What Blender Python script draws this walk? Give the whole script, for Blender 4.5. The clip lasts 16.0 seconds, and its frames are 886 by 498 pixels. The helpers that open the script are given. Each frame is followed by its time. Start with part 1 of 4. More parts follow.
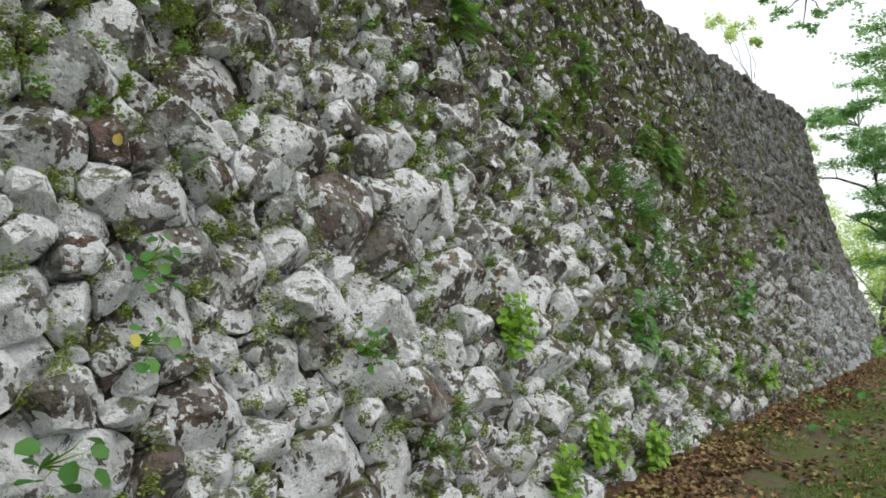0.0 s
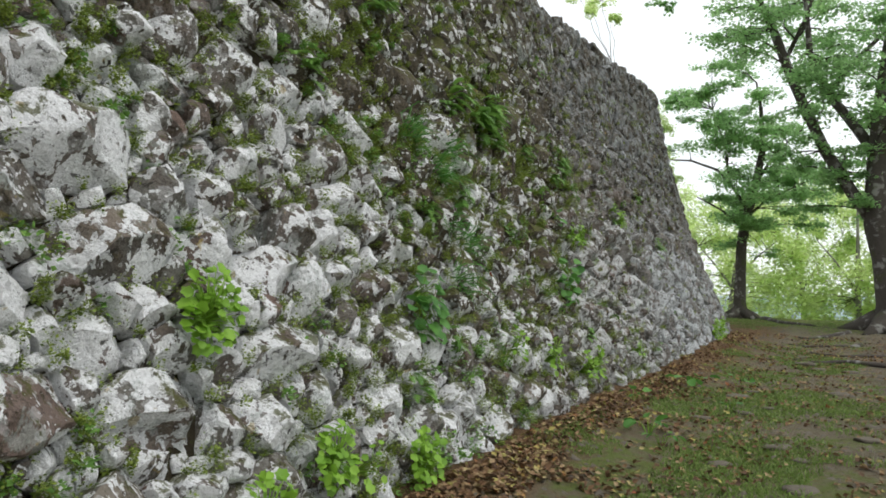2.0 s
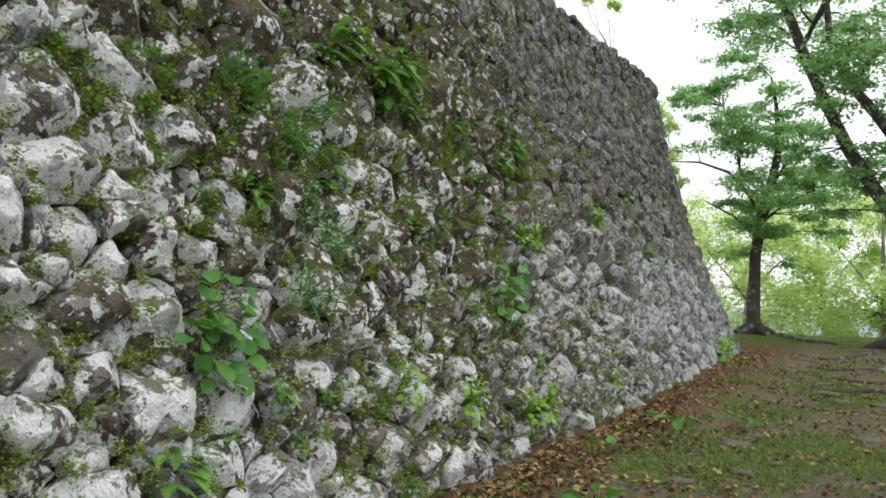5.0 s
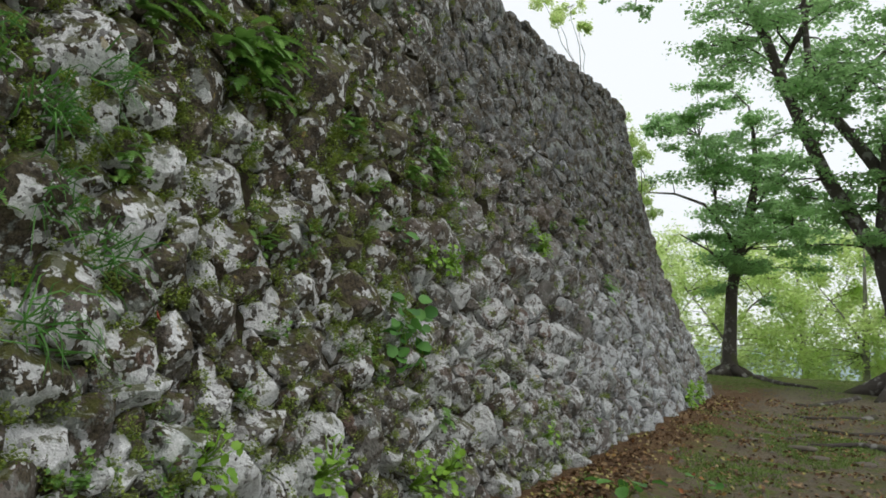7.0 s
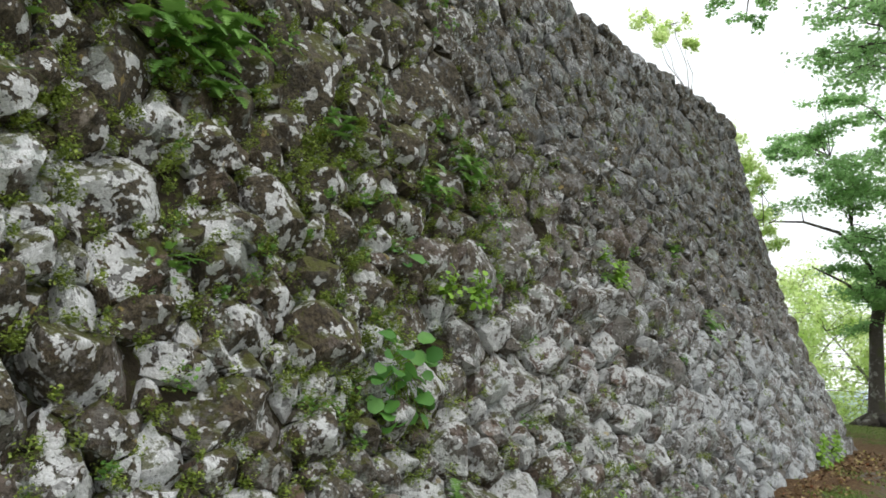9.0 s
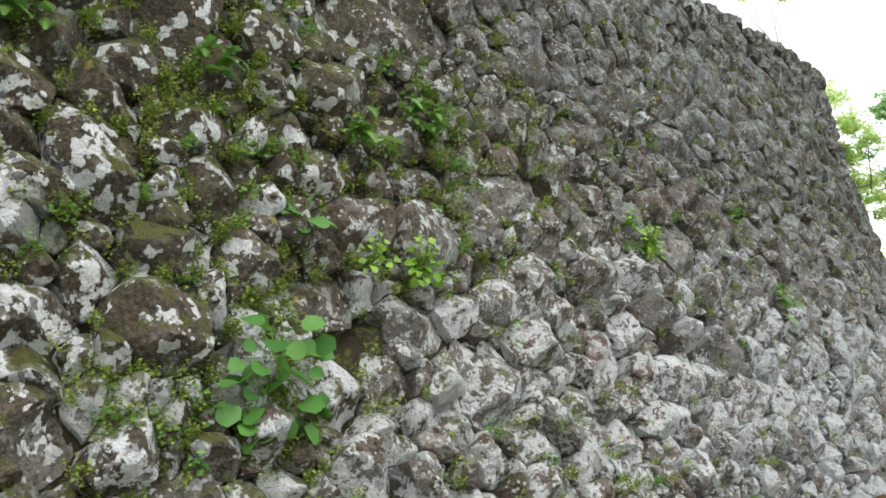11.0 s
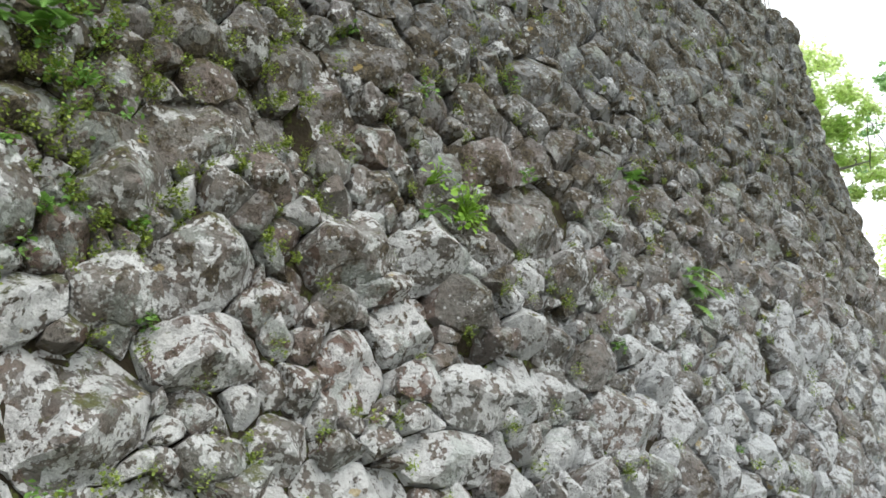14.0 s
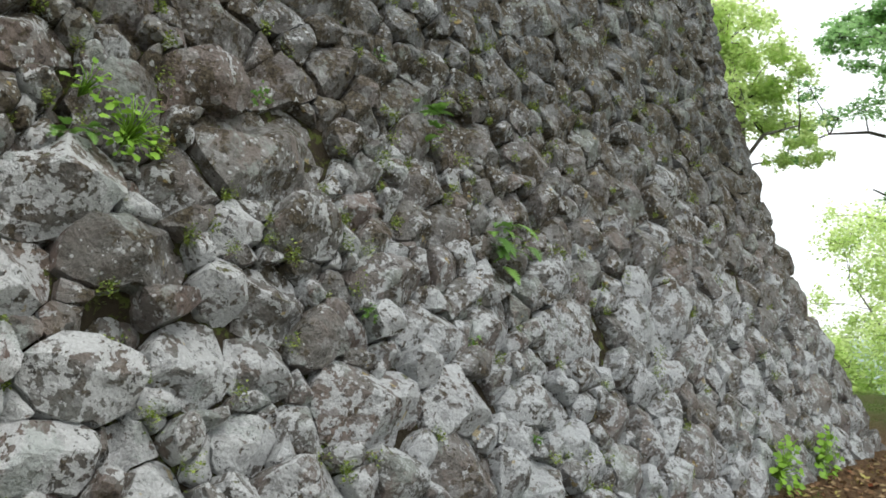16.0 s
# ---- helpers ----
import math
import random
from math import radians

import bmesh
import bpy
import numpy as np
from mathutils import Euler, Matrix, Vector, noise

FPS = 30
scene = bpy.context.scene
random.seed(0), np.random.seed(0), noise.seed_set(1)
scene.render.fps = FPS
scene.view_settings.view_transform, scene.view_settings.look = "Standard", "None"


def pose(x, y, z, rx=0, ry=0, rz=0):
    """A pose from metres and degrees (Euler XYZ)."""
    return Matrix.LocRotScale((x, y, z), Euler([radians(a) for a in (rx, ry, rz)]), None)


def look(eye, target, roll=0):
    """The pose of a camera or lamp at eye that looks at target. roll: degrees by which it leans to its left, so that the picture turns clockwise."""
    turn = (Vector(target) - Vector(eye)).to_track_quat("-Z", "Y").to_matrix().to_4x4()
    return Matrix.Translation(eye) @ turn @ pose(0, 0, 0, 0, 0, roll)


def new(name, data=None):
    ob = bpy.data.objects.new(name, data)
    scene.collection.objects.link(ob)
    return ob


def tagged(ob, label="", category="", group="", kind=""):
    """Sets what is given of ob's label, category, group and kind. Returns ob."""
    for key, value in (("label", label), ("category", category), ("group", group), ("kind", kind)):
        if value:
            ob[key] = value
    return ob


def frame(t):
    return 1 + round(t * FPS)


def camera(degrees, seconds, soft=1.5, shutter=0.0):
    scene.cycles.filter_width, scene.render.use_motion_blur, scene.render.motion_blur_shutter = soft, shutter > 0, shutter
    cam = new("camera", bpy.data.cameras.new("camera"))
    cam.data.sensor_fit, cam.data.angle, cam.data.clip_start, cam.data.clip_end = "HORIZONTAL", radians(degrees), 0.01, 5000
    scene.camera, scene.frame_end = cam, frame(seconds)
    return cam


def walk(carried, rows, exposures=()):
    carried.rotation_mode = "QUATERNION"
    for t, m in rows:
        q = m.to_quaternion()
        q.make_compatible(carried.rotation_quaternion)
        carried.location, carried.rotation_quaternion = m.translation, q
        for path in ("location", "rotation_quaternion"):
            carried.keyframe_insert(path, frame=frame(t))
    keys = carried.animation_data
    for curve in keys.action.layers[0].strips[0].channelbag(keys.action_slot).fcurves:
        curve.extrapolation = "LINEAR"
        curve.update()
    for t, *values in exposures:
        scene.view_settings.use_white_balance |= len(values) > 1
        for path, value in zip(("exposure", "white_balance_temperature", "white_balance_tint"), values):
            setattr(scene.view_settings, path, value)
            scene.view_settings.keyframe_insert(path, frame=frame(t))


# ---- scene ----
cam = camera(56.7, 16.0, soft=1.7)
METRES, EYE, TILT, LEAN, TURN = 12.5, 1.36, 5.0, -1.2, 35.8
ROWS = [
    (0.0, 0.0, 0.0, 0.0, -0.0, 0.0, 0.0),
    (0.5, 0.0156, 0.0273, -0.0002, -3.62, -0.31, -0.6),
    (1.0, 0.0387, 0.0491, -0.0029, -5.1, -0.4, -0.68),
    (1.5, 0.0585, 0.0738, -0.0053, -5.31, -0.62, -0.51),
    (2.0, 0.0778, 0.0994, -0.0067, -8.28, -1.39, -1.0),
    (2.5, 0.0991, 0.1224, -0.0074, -5.76, -1.79, -0.84),
    (3.0, 0.112, 0.151, -0.0096, -6.02, -2.06, -0.85),
    (3.5, 0.1281, 0.1762, -0.011, -6.81, -2.19, -0.82),
    (4.0, 0.1464, 0.1998, -0.0112, -3.75, -0.95, -1.2),
    (4.5, 0.1629, 0.2282, -0.013, -6.12, -0.96, -0.79),
    (7.0, 0.2483, 0.3595, -0.0193, -8.12, 1.73, -2.01),
    (7.5, 0.2649, 0.3804, -0.0223, -8.07, 2.18, -2.6),
    (8.0, 0.2833, 0.4046, -0.0225, -2.4, 2.67, -3.08),
    (8.5, 0.2976, 0.4301, -0.0225, -0.97, 4.06, -1.91),
    (11.0, 0.3838, 0.5501, -0.0299, 8.34, 4.22, 0.9),
    (11.5, 0.3987, 0.5771, -0.0296, 6.45, 4.31, 1.07),
    (12.0, 0.4214, 0.6012, -0.0309, 7.82, 4.07, 1.11),
    (12.5, 0.4355, 0.6296, -0.0341, 7.74, 2.96, 1.3),
    (13.0, 0.4521, 0.6553, -0.0362, 7.26, 3.39, 1.36),
    (13.5, 0.4732, 0.6804, -0.035, 10.75, 3.43, 1.12),
    (14.0, 0.4898, 0.7062, -0.0342, 10.31, 3.94, 1.12),
    (14.5, 0.5148, 0.7292, -0.0366, 9.2, 3.67, 1.29),
    (15.0, 0.5358, 0.7554, -0.0376, 11.73, 3.3, 1.25),
    (15.5, 0.5574, 0.7799, -0.0382, 7.98, 4.43, 0.46),
    (16.0, 0.5804, 0.8042, -0.0375, 8.43, 1.32, -0.66),
]
EXPOSURES = [(0.0, 0.18), (2.5, 0.22), (4.5, 0.36), (7.0, -0.08), (8.0, -0.12), (8.6, 0.16), (10.8, 0.84), (12.5, 0.84), (14.0, 0.92), (14.8, 0.9), (15.4, 0.74), (16.0, 0.58)]
walk(cam, [(t, pose(0, 0, EYE, TILT, LEAN, TURN) @ pose(METRES * x, METRES * y, METRES * z, 90 + pitch, roll, yaw)) for t, x, y, z, yaw, pitch, roll in ROWS], EXPOSURES)

# ---- light: bright overcast sky, weak wide sun from the open side ----
SUN_ELEV, SUN_AZ = 58.0, 100.0
world = bpy.data.worlds.new("overcast_sky")
scene.world = world
world.use_nodes = True
wn, wl = world.node_tree.nodes, world.node_tree.links
sky = wn.new("ShaderNodeTexSky")
sky.sky_type, sky.sun_disc = "NISHITA", False
sky.sun_elevation, sky.sun_rotation = radians(SUN_ELEV), radians(SUN_AZ)
sky.air_density, sky.dust_density = 1.0, 4.0
veil = wn.new("ShaderNodeMix")
veil.data_type = "RGBA"
veil.inputs[0].default_value = 0.88
veil.inputs[7].default_value = (9.6, 9.95, 10.15, 1)
wl.new(sky.outputs[0], veil.inputs[6])
wl.new(veil.outputs[2], wn["Background"].inputs[0])
wn["Background"].inputs[1].default_value = 0.115
sun = new("sun", bpy.data.lights.new("sun", "SUN"))
sun.data.energy, sun.data.angle, sun.data.color = 1.0, radians(25), (1.0, 0.97, 0.92)
az, el = radians(SUN_AZ), radians(SUN_ELEV)
sun.matrix_world = look((math.sin(az) * math.cos(el) * 60, math.cos(az) * math.cos(el) * 60, math.sin(el) * 60), (0, 0, 0))


# ---- node helpers ----
class Graph:
    """A small helper that strings shader nodes together."""

    def __init__(self, name):
        self.mat = bpy.data.materials.new(name)
        self.mat.use_nodes = True
        self.nodes, self.links = self.mat.node_tree.nodes, self.mat.node_tree.links
        self.shader = self.nodes["Principled BSDF"]
        self.geo = self.nodes.new("ShaderNodeNewGeometry")
        self.info = self.nodes.new("ShaderNodeObjectInfo")

    def feed(self, value, socket):
        if isinstance(value, bpy.types.NodeSocket):
            self.links.new(value, socket)
        elif isinstance(value, tuple) and len(value) == 3 and socket.type == "RGBA":
            socket.default_value = (*value, 1)
        else:
            socket.default_value = value

    def math(self, op, a, b=0.0, clamp=False):
        n = self.nodes.new("ShaderNodeMath")
        n.operation, n.use_clamp = op, clamp
        self.feed(a, n.inputs[0])
        self.feed(b, n.inputs[1])
        return n.outputs[0]

    def mix(self, f, a, b, blend="MIX"):
        n = self.nodes.new("ShaderNodeMix")
        n.data_type, n.blend_type = "RGBA", blend
        self.feed(f, n.inputs[0])
        self.feed(a, n.inputs[6])
        self.feed(b, n.inputs[7])
        return n.outputs[2]

    def noise(self, scale, detail=5.0, rough=0.55, warp=0.0, at=None):
        n = self.nodes.new("ShaderNodeTexNoise")
        self.feed(at or self.geo.outputs["Position"], n.inputs["Vector"])
        n.inputs["Scale"].default_value, n.inputs["Detail"].default_value = scale, detail
        n.inputs["Roughness"].default_value, n.inputs["Distortion"].default_value = rough, warp
        return n.outputs["Fac"]

    def cells(self, scale, at=None):
        n = self.nodes.new("ShaderNodeTexVoronoi")
        self.feed(at or self.geo.outputs["Position"], n.inputs["Vector"])
        n.inputs["Scale"].default_value = scale
        return n.outputs["Distance"]

    def chips(self, scale, by, bend=0.05):
        """A random value for each of many small ragged patches."""
        n = self.nodes.new("ShaderNodeTexNoise")
        self.links.new(self.geo.outputs["Position"], n.inputs["Vector"])
        n.inputs["Scale"].default_value, n.inputs["Detail"].default_value = scale * 1.3, 4
        m = self.nodes.new("ShaderNodeVectorMath")
        m.operation = "MULTIPLY_ADD"
        self.links.new(n.outputs["Color"], m.inputs[0])
        m.inputs[1].default_value = (bend, bend, bend)
        self.links.new(self.shift(self.geo.outputs["Position"], by), m.inputs[2])
        v = self.nodes.new("ShaderNodeTexVoronoi")
        self.links.new(m.outputs[0], v.inputs["Vector"])
        v.inputs["Scale"].default_value = scale
        return self.axis(v.outputs["Color"], 0)

    def shift(self, vector, by):
        n = self.nodes.new("ShaderNodeVectorMath")
        n.operation = "ADD"
        self.links.new(vector, n.inputs[0])
        n.inputs[1].default_value = (by, by * 1.7, by * 0.6)
        return n.outputs[0]

    def step(self, value, lo, hi):
        n = self.nodes.new("ShaderNodeMapRange")
        n.interpolation_type = "SMOOTHSTEP"
        self.feed(value, n.inputs[0])
        self.feed(lo, n.inputs[1])
        self.feed(hi, n.inputs[2])
        return n.outputs[0]

    def ramp(self, value, stops, sharp=False):
        n = self.nodes.new("ShaderNodeValToRGB")
        n.color_ramp.interpolation = "CONSTANT" if sharp else "LINEAR"
        while len(n.color_ramp.elements) < len(stops):
            n.color_ramp.elements.new(0.5)
        for e, (p, c) in zip(n.color_ramp.elements, stops):
            e.position, e.color = p, (*c, 1)
        self.feed(value, n.inputs[0])
        return n.outputs[0]

    def axis(self, vector, k):
        n = self.nodes.new("ShaderNodeSeparateXYZ")
        self.links.new(vector, n.inputs[0])
        return n.outputs[k]

    def random(self):
        """One value for each object and for each loose piece of a joined mesh."""
        return self.math("FRACT", self.math("ADD", self.info.outputs["Random"], self.geo.outputs["Random Per Island"]))

    def finish(self, colour, rough=0.9, height=None, strength=0.5, distance=0.02, spec=0.3):
        self.feed(colour, self.shader.inputs["Base Color"])
        self.feed(rough, self.shader.inputs["Roughness"])
        self.shader.inputs["Specular IOR Level"].default_value = spec
        if height is not None:
            b = self.nodes.new("ShaderNodeBump")
            b.inputs["Strength"].default_value, b.inputs["Distance"].default_value = strength, distance
            self.feed(height, b.inputs["Height"])
            self.links.new(b.outputs[0], self.shader.inputs["Normal"])
        return self.mat


def stone_material():
    g = Graph("lichened_stone")
    rnd = g.random()
    pos = g.geo.outputs["Position"]
    y, z = g.axis(pos, 1), g.axis(pos, 2)
    tone = g.ramp(rnd, [(0.0, (0.13, 0.124, 0.11)), (0.3, (0.21, 0.204, 0.185)), (0.48, (0.16, 0.122, 0.105)), (0.62, (0.24, 0.234, 0.215)),
                        (0.8, (0.17, 0.172, 0.158)), (0.92, (0.20, 0.135, 0.112)), (1.0, (0.25, 0.235, 0.195))])
    grain = g.noise(45, 6, 0.65)
    blotch = g.noise(7, 6, 0.6, 0.4)
    tone = g.mix(g.math("MULTIPLY", g.step(blotch, 0.35, 0.7), 0.55), tone, (0.13, 0.10, 0.085))
    tone = g.mix(0.5, tone, g.ramp(grain, [(0.25, (0.45, 0.45, 0.45)), (0.75, (1.3, 1.28, 1.25))]), "MULTIPLY")
    old = g.step(y, 7.0, 12.0)
    mossy_zone = g.math("MULTIPLY", g.math("MULTIPLY", g.step(y, 5.0, 8.0), g.math("SUBTRACT", 1.0, g.step(g.math("SUBTRACT", y, g.math("MULTIPLY", g.step(z, 2.2, 3.3), 1.0)), 9.8, 11.6))), g.math("ADD", 0.3, g.math("MULTIPLY", g.step(z, 0.8, 2.3), 0.7)))
    high = g.step(z, 1.7, 4.0)
    grey = g.step(z, 2.8, 4.2)
    # greyer, bluer stone far off and high up: haze put into the tone
    tone = g.mix(g.math("MULTIPLY", g.step(y, 11.5, 17.0), 0.6), tone, g.mix(grain, (0.12, 0.124, 0.124), (0.26, 0.264, 0.26)))
    tone = g.mix(g.math("MULTIPLY", grey, 0.8), tone, g.mix(grain, (0.090, 0.098, 0.102), (0.21, 0.222, 0.228)))
    rust = g.math("MULTIPLY", g.step(g.noise(5, 7, 0.65, 0.3, g.shift(pos, 14.3)), 0.5, 0.6), g.math("MULTIPLY", g.math("SUBTRACT", 1.0, grey), g.math("ADD", 0.4, g.math("MULTIPLY", old, 0.3))))
    tone = g.mix(g.math("MULTIPLY", rust, g.math("ADD", 0.2, g.math("MULTIPLY", rnd, 0.5))), tone, (0.215, 0.163, 0.137))
    # dark moss film
    film = g.math("ADD", g.math("ADD", g.math("MULTIPLY", g.noise(5.5, 9, 0.7, 0.4, g.shift(pos, 5.1)), 0.7), g.math("MULTIPLY", g.noise(34, 5, 0.65, 0.3, g.shift(pos, 9.9)), 0.3)), g.math("ADD", g.math("MULTIPLY", mossy_zone, 0.11), g.math("MULTIPLY", high, 0.06)))
    film = g.step(film, 0.525, 0.575)
    colour = g.mix(g.math("MULTIPLY", film, 0.85), tone, g.mix(g.step(g.noise(44, 6, 0.75), 0.35, 0.68), (0.020, 0.014, 0.008), (0.134, 0.112, 0.070)))
    # pale crust lichen: white on the first stretch, greyer further on, far off tinted for haze
    share = g.nodes.new("ShaderNodeAttribute")
    share.attribute_name = "pale"
    reach = g.math("MULTIPLY", g.math("SUBTRACT", share.outputs["Fac"], 0.5), 0.19)
    wide = g.math("MULTIPLY", g.math("SUBTRACT", g.noise(0.9, 3), 0.5), 0.12)
    lobes = g.math("ADD", g.math("MULTIPLY", g.noise(6.0, 6, 0.6, 0.6), 0.78), g.math("MULTIPLY", g.noise(32, 4, 0.55, 0.3), 0.22))
    fleck = g.math("ADD", g.math("MULTIPLY", g.noise(11, 6, 0.62, 0.5), 0.7), g.math("MULTIPLY", g.noise(42, 4, 0.55, 0.3), 0.3))
    blend = g.nodes.new("ShaderNodeMix")
    g.feed(g.math("MULTIPLY", old, 0.75), blend.inputs[0])
    g.feed(lobes, blend.inputs[2])
    g.feed(fleck, blend.inputs[3])
    lich = g.math("ADD", g.math("ADD", blend.outputs[0], reach), wide)
    lich = g.math("ADD", lich, g.math("MULTIPLY", g.math("SUBTRACT", 1.0, g.step(y, 5.5, 8.5)), -0.004))
    lich = g.math("SUBTRACT", lich, g.math("MULTIPLY", mossy_zone, 0.043))
    lich = g.math("SUBTRACT", lich, g.math("ADD", g.math("MULTIPLY", high, 0.10), g.math("MULTIPLY", g.step(y, 13.0, 17.0), 0.012)))
    spots = g.math("MULTIPLY", g.math("SUBTRACT", 1.0, g.step(g.cells(26, g.shift(pos, 1.3)), 0.22, 0.27)), g.step(g.noise(3.5, 4, 0.6, 0.0, g.shift(pos, 6.6)), 0.47, 0.55))
    crust = g.math("MAXIMUM", g.step(lich, 0.490, 0.499), g.math("MULTIPLY", spots, 0.8))
    # last blue-grey, beyond 12 m along, paints haze over the lichen
    pale = g.mix(old, (0.80, 0.81, 0.82), g.mix(g.step(y, 12.0, 17.0), (0.60, 0.615, 0.61), (0.47, 0.495, 0.51)))
    pale = g.mix(g.step(g.noise(22, 6, 0.75), 0.55, 0.80), pale, g.mix(old, (0.40, 0.41, 0.41), (0.34, 0.34, 0.325)))
    colour = g.mix(g.math("MULTIPLY", crust, g.math("SUBTRACT", 0.95, g.math("MULTIPLY", old, 0.12))), colour, pale)
    chip = g.chips(17, 2.9)
    colour = g.mix(g.math("MULTIPLY", g.step(chip, 0.82, 0.84), g.math("ADD", 0.25, g.math("MULTIPLY", mossy_zone, 0.6))), colour, pale)
    colour = g.mix(g.math("MULTIPLY", g.math("SUBTRACT", 1.0, g.step(g.chips(24, 6.1), 0.09, 0.11)), g.math("ADD", 0.3, g.math("MULTIPLY", mossy_zone, 0.5))), colour, (0.05, 0.042, 0.033))
    # grey-green lichen, dark specks, ochre spots
    teal = g.step(g.noise(3.1, 8, 0.7, 0.3, g.shift(pos, 7.3)), 0.57, 0.61)
    colour = g.mix(g.math("MULTIPLY", teal, 0.5), colour, g.mix(grain, (0.20, 0.23, 0.21), (0.46, 0.51, 0.48)))
    black = g.step(g.noise(13, 8, 0.72, 0.5, g.shift(pos, 3.7)), 0.60, 0.625)
    colour = g.mix(g.math("MULTIPLY", black, 0.85), colour, (0.045, 0.04, 0.034))
    speck = g.step(g.noise(48, 4, 0.7, 0.3, g.shift(pos, 8.7)), 0.62, 0.66)
    colour = g.mix(g.math("MULTIPLY", speck, 0.7), colour, (0.06, 0.055, 0.045))
    ochre = g.step(g.noise(9, 3, 0.5, 0.2, g.shift(pos, 11.9)), 0.70, 0.73)
    colour = g.mix(g.math("MULTIPLY", ochre, 0.6), colour, (0.40, 0.30, 0.10))
    ledge = g.axis(g.geo.outputs["Normal"], 2)
    green = g.math("ADD", g.math("MULTIPLY", ledge, 0.22), g.noise(9, 8, 0.72, 0.2, g.shift(pos, 2.2)))
    green = g.math("ADD", green, g.math("SUBTRACT", g.math("MULTIPLY", mossy_zone, 0.07), g.math("MULTIPLY", g.step(y, 11.0, 14.0), 0.09)))
    green = g.step(green, 0.68, 0.74)
    colour = g.mix(g.math("MULTIPLY", green, 0.85), colour, g.mix(g.noise(60, 3), (0.04, 0.045, 0.012), (0.13, 0.135, 0.035)))
    colour = g.mix(0.5, colour, g.ramp(g.noise(85, 4, 0.7), [(0.3, (0.66, 0.65, 0.63)), (0.7, (1.28, 1.28, 1.28))]), "MULTIPLY")
    height = g.math("ADD", g.math("MULTIPLY", grain, 0.5), g.math("ADD", g.math("MULTIPLY", g.noise(14, 7, 0.65), 1.2), g.math("MULTIPLY", crust, 0.10)))
    return g.finish(colour, 0.93, height, 0.95, 0.045, 0.2)


def shaded_earth_material():
    g = Graph("shaded_gap_earth")
    # earth brown taken near black: the shade of the joints is in the colour
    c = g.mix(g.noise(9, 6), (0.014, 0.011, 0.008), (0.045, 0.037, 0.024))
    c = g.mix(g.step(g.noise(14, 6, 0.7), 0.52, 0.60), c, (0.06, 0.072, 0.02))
    return g.finish(c, 0.97, g.noise(30, 6), 0.6, 0.03, 0.1)


def ground_material():
    g = Graph("forest_floor")
    pos = g.geo.outputs["Position"]
    x, y = g.axis(pos, 0), g.axis(pos, 1)
    fine, mid, wide = g.noise(55, 6, 0.7), g.noise(6, 6, 0.6, 0.3), g.noise(0.8, 4)
    dirt = g.mix(fine, (0.07, 0.058, 0.038), (0.26, 0.225, 0.16))
    litter = g.ramp(g.noise(38, 3, 0.7, 0.8), [(0.3, (0.05, 0.032, 0.018)), (0.5, (0.13, 0.075, 0.04)), (0.62, (0.19, 0.13, 0.065)), (0.75, (0.26, 0.2, 0.10))])
    moss = g.mix(fine, (0.055, 0.08, 0.018), (0.19, 0.225, 0.065))
    near_wall = g.math("SUBTRACT", 1.0, g.step(g.math("ADD", x, g.math("MULTIPLY", mid, 1.2)), -1.7, -1.0))
    c = g.mix(g.step(g.math("ADD", g.math("MULTIPLY", mid, 0.7), g.math("MULTIPLY", wide, 0.6)), g.math("ADD", 0.57, g.math("MULTIPLY", g.step(y, 9.0, 14.0), 0.09)), 0.76), dirt, moss)
    trodden = g.step(g.math("ADD", g.math("ADD", x, g.math("MULTIPLY", wide, 1.5)), g.math("MULTIPLY", y, 0.03)), 0.95, 1.9)
    trodden = g.math("MULTIPLY", g.math("MULTIPLY", trodden, g.math("SUBTRACT", 1.0, g.step(x, 2.4, 3.6))), g.math("SUBTRACT", 1.0, g.step(y, 21.0, 25.0)))
    c = g.mix(g.math("MULTIPLY", trodden, 0.85), c, g.mix(fine, (0.075, 0.056, 0.046), (0.19, 0.15, 0.13)))
    c = g.mix(g.math("MULTIPLY", g.step(g.noise(19, 5, 0.7, 0.5, g.shift(pos, 4.4)), 0.56, 0.62), 0.75), c, litter)
    c = g.mix(g.math("MULTIPLY", g.step(g.noise(11, 6, 0.7, 0.5, g.shift(pos, 9.4)), 0.58, 0.66), 0.7), c, (0.03, 0.024, 0.016))
    c = g.mix(near_wall, c, litter)
    c = g.mix(g.math("MULTIPLY", g.step(y, 23.0, 27.0), 0.8), c, moss)
    return g.finish(c, 0.95, g.math("ADD", fine, mid), 0.9, 0.05, 0.15)


def leaf_material(name, dark, light, glow):
    g = Graph(name)
    c = g.mix(g.random(), dark, light)
    c = g.mix(g.math("MULTIPLY", g.step(g.noise(25, 4), 0.4, 0.7), 0.3), c, dark)
    g.finish(c, 0.5, spec=0.35)
    t = g.nodes.new("ShaderNodeBsdfTranslucent")
    g.feed(g.mix(0.5, c, light), t.inputs[0])
    m = g.nodes.new("ShaderNodeMixShader")
    m.inputs[0].default_value = glow
    g.links.new(g.shader.outputs[0], m.inputs[1])
    g.links.new(t.outputs[0], m.inputs[2])
    g.links.new(m.outputs[0], g.nodes["Material Output"].inputs[0])
    return g.mat


def bark_material(name, dark, light):
    g = Graph(name)
    c = g.mix(g.noise(14, 7, 0.7, 0.6), dark, light)
    c = g.mix(g.step(g.noise(3.5, 6, 0.6, 0.3), 0.54, 0.62), c, (0.24, 0.235, 0.215))
    c = g.mix(g.math("MULTIPLY", g.step(g.noise(2.2, 5), 0.55, 0.66), 0.6), c, (0.07, 0.08, 0.03))
    return g.finish(c, 0.92, g.noise(26, 7, 0.7, 0.8), 0.8, 0.04, 0.2)


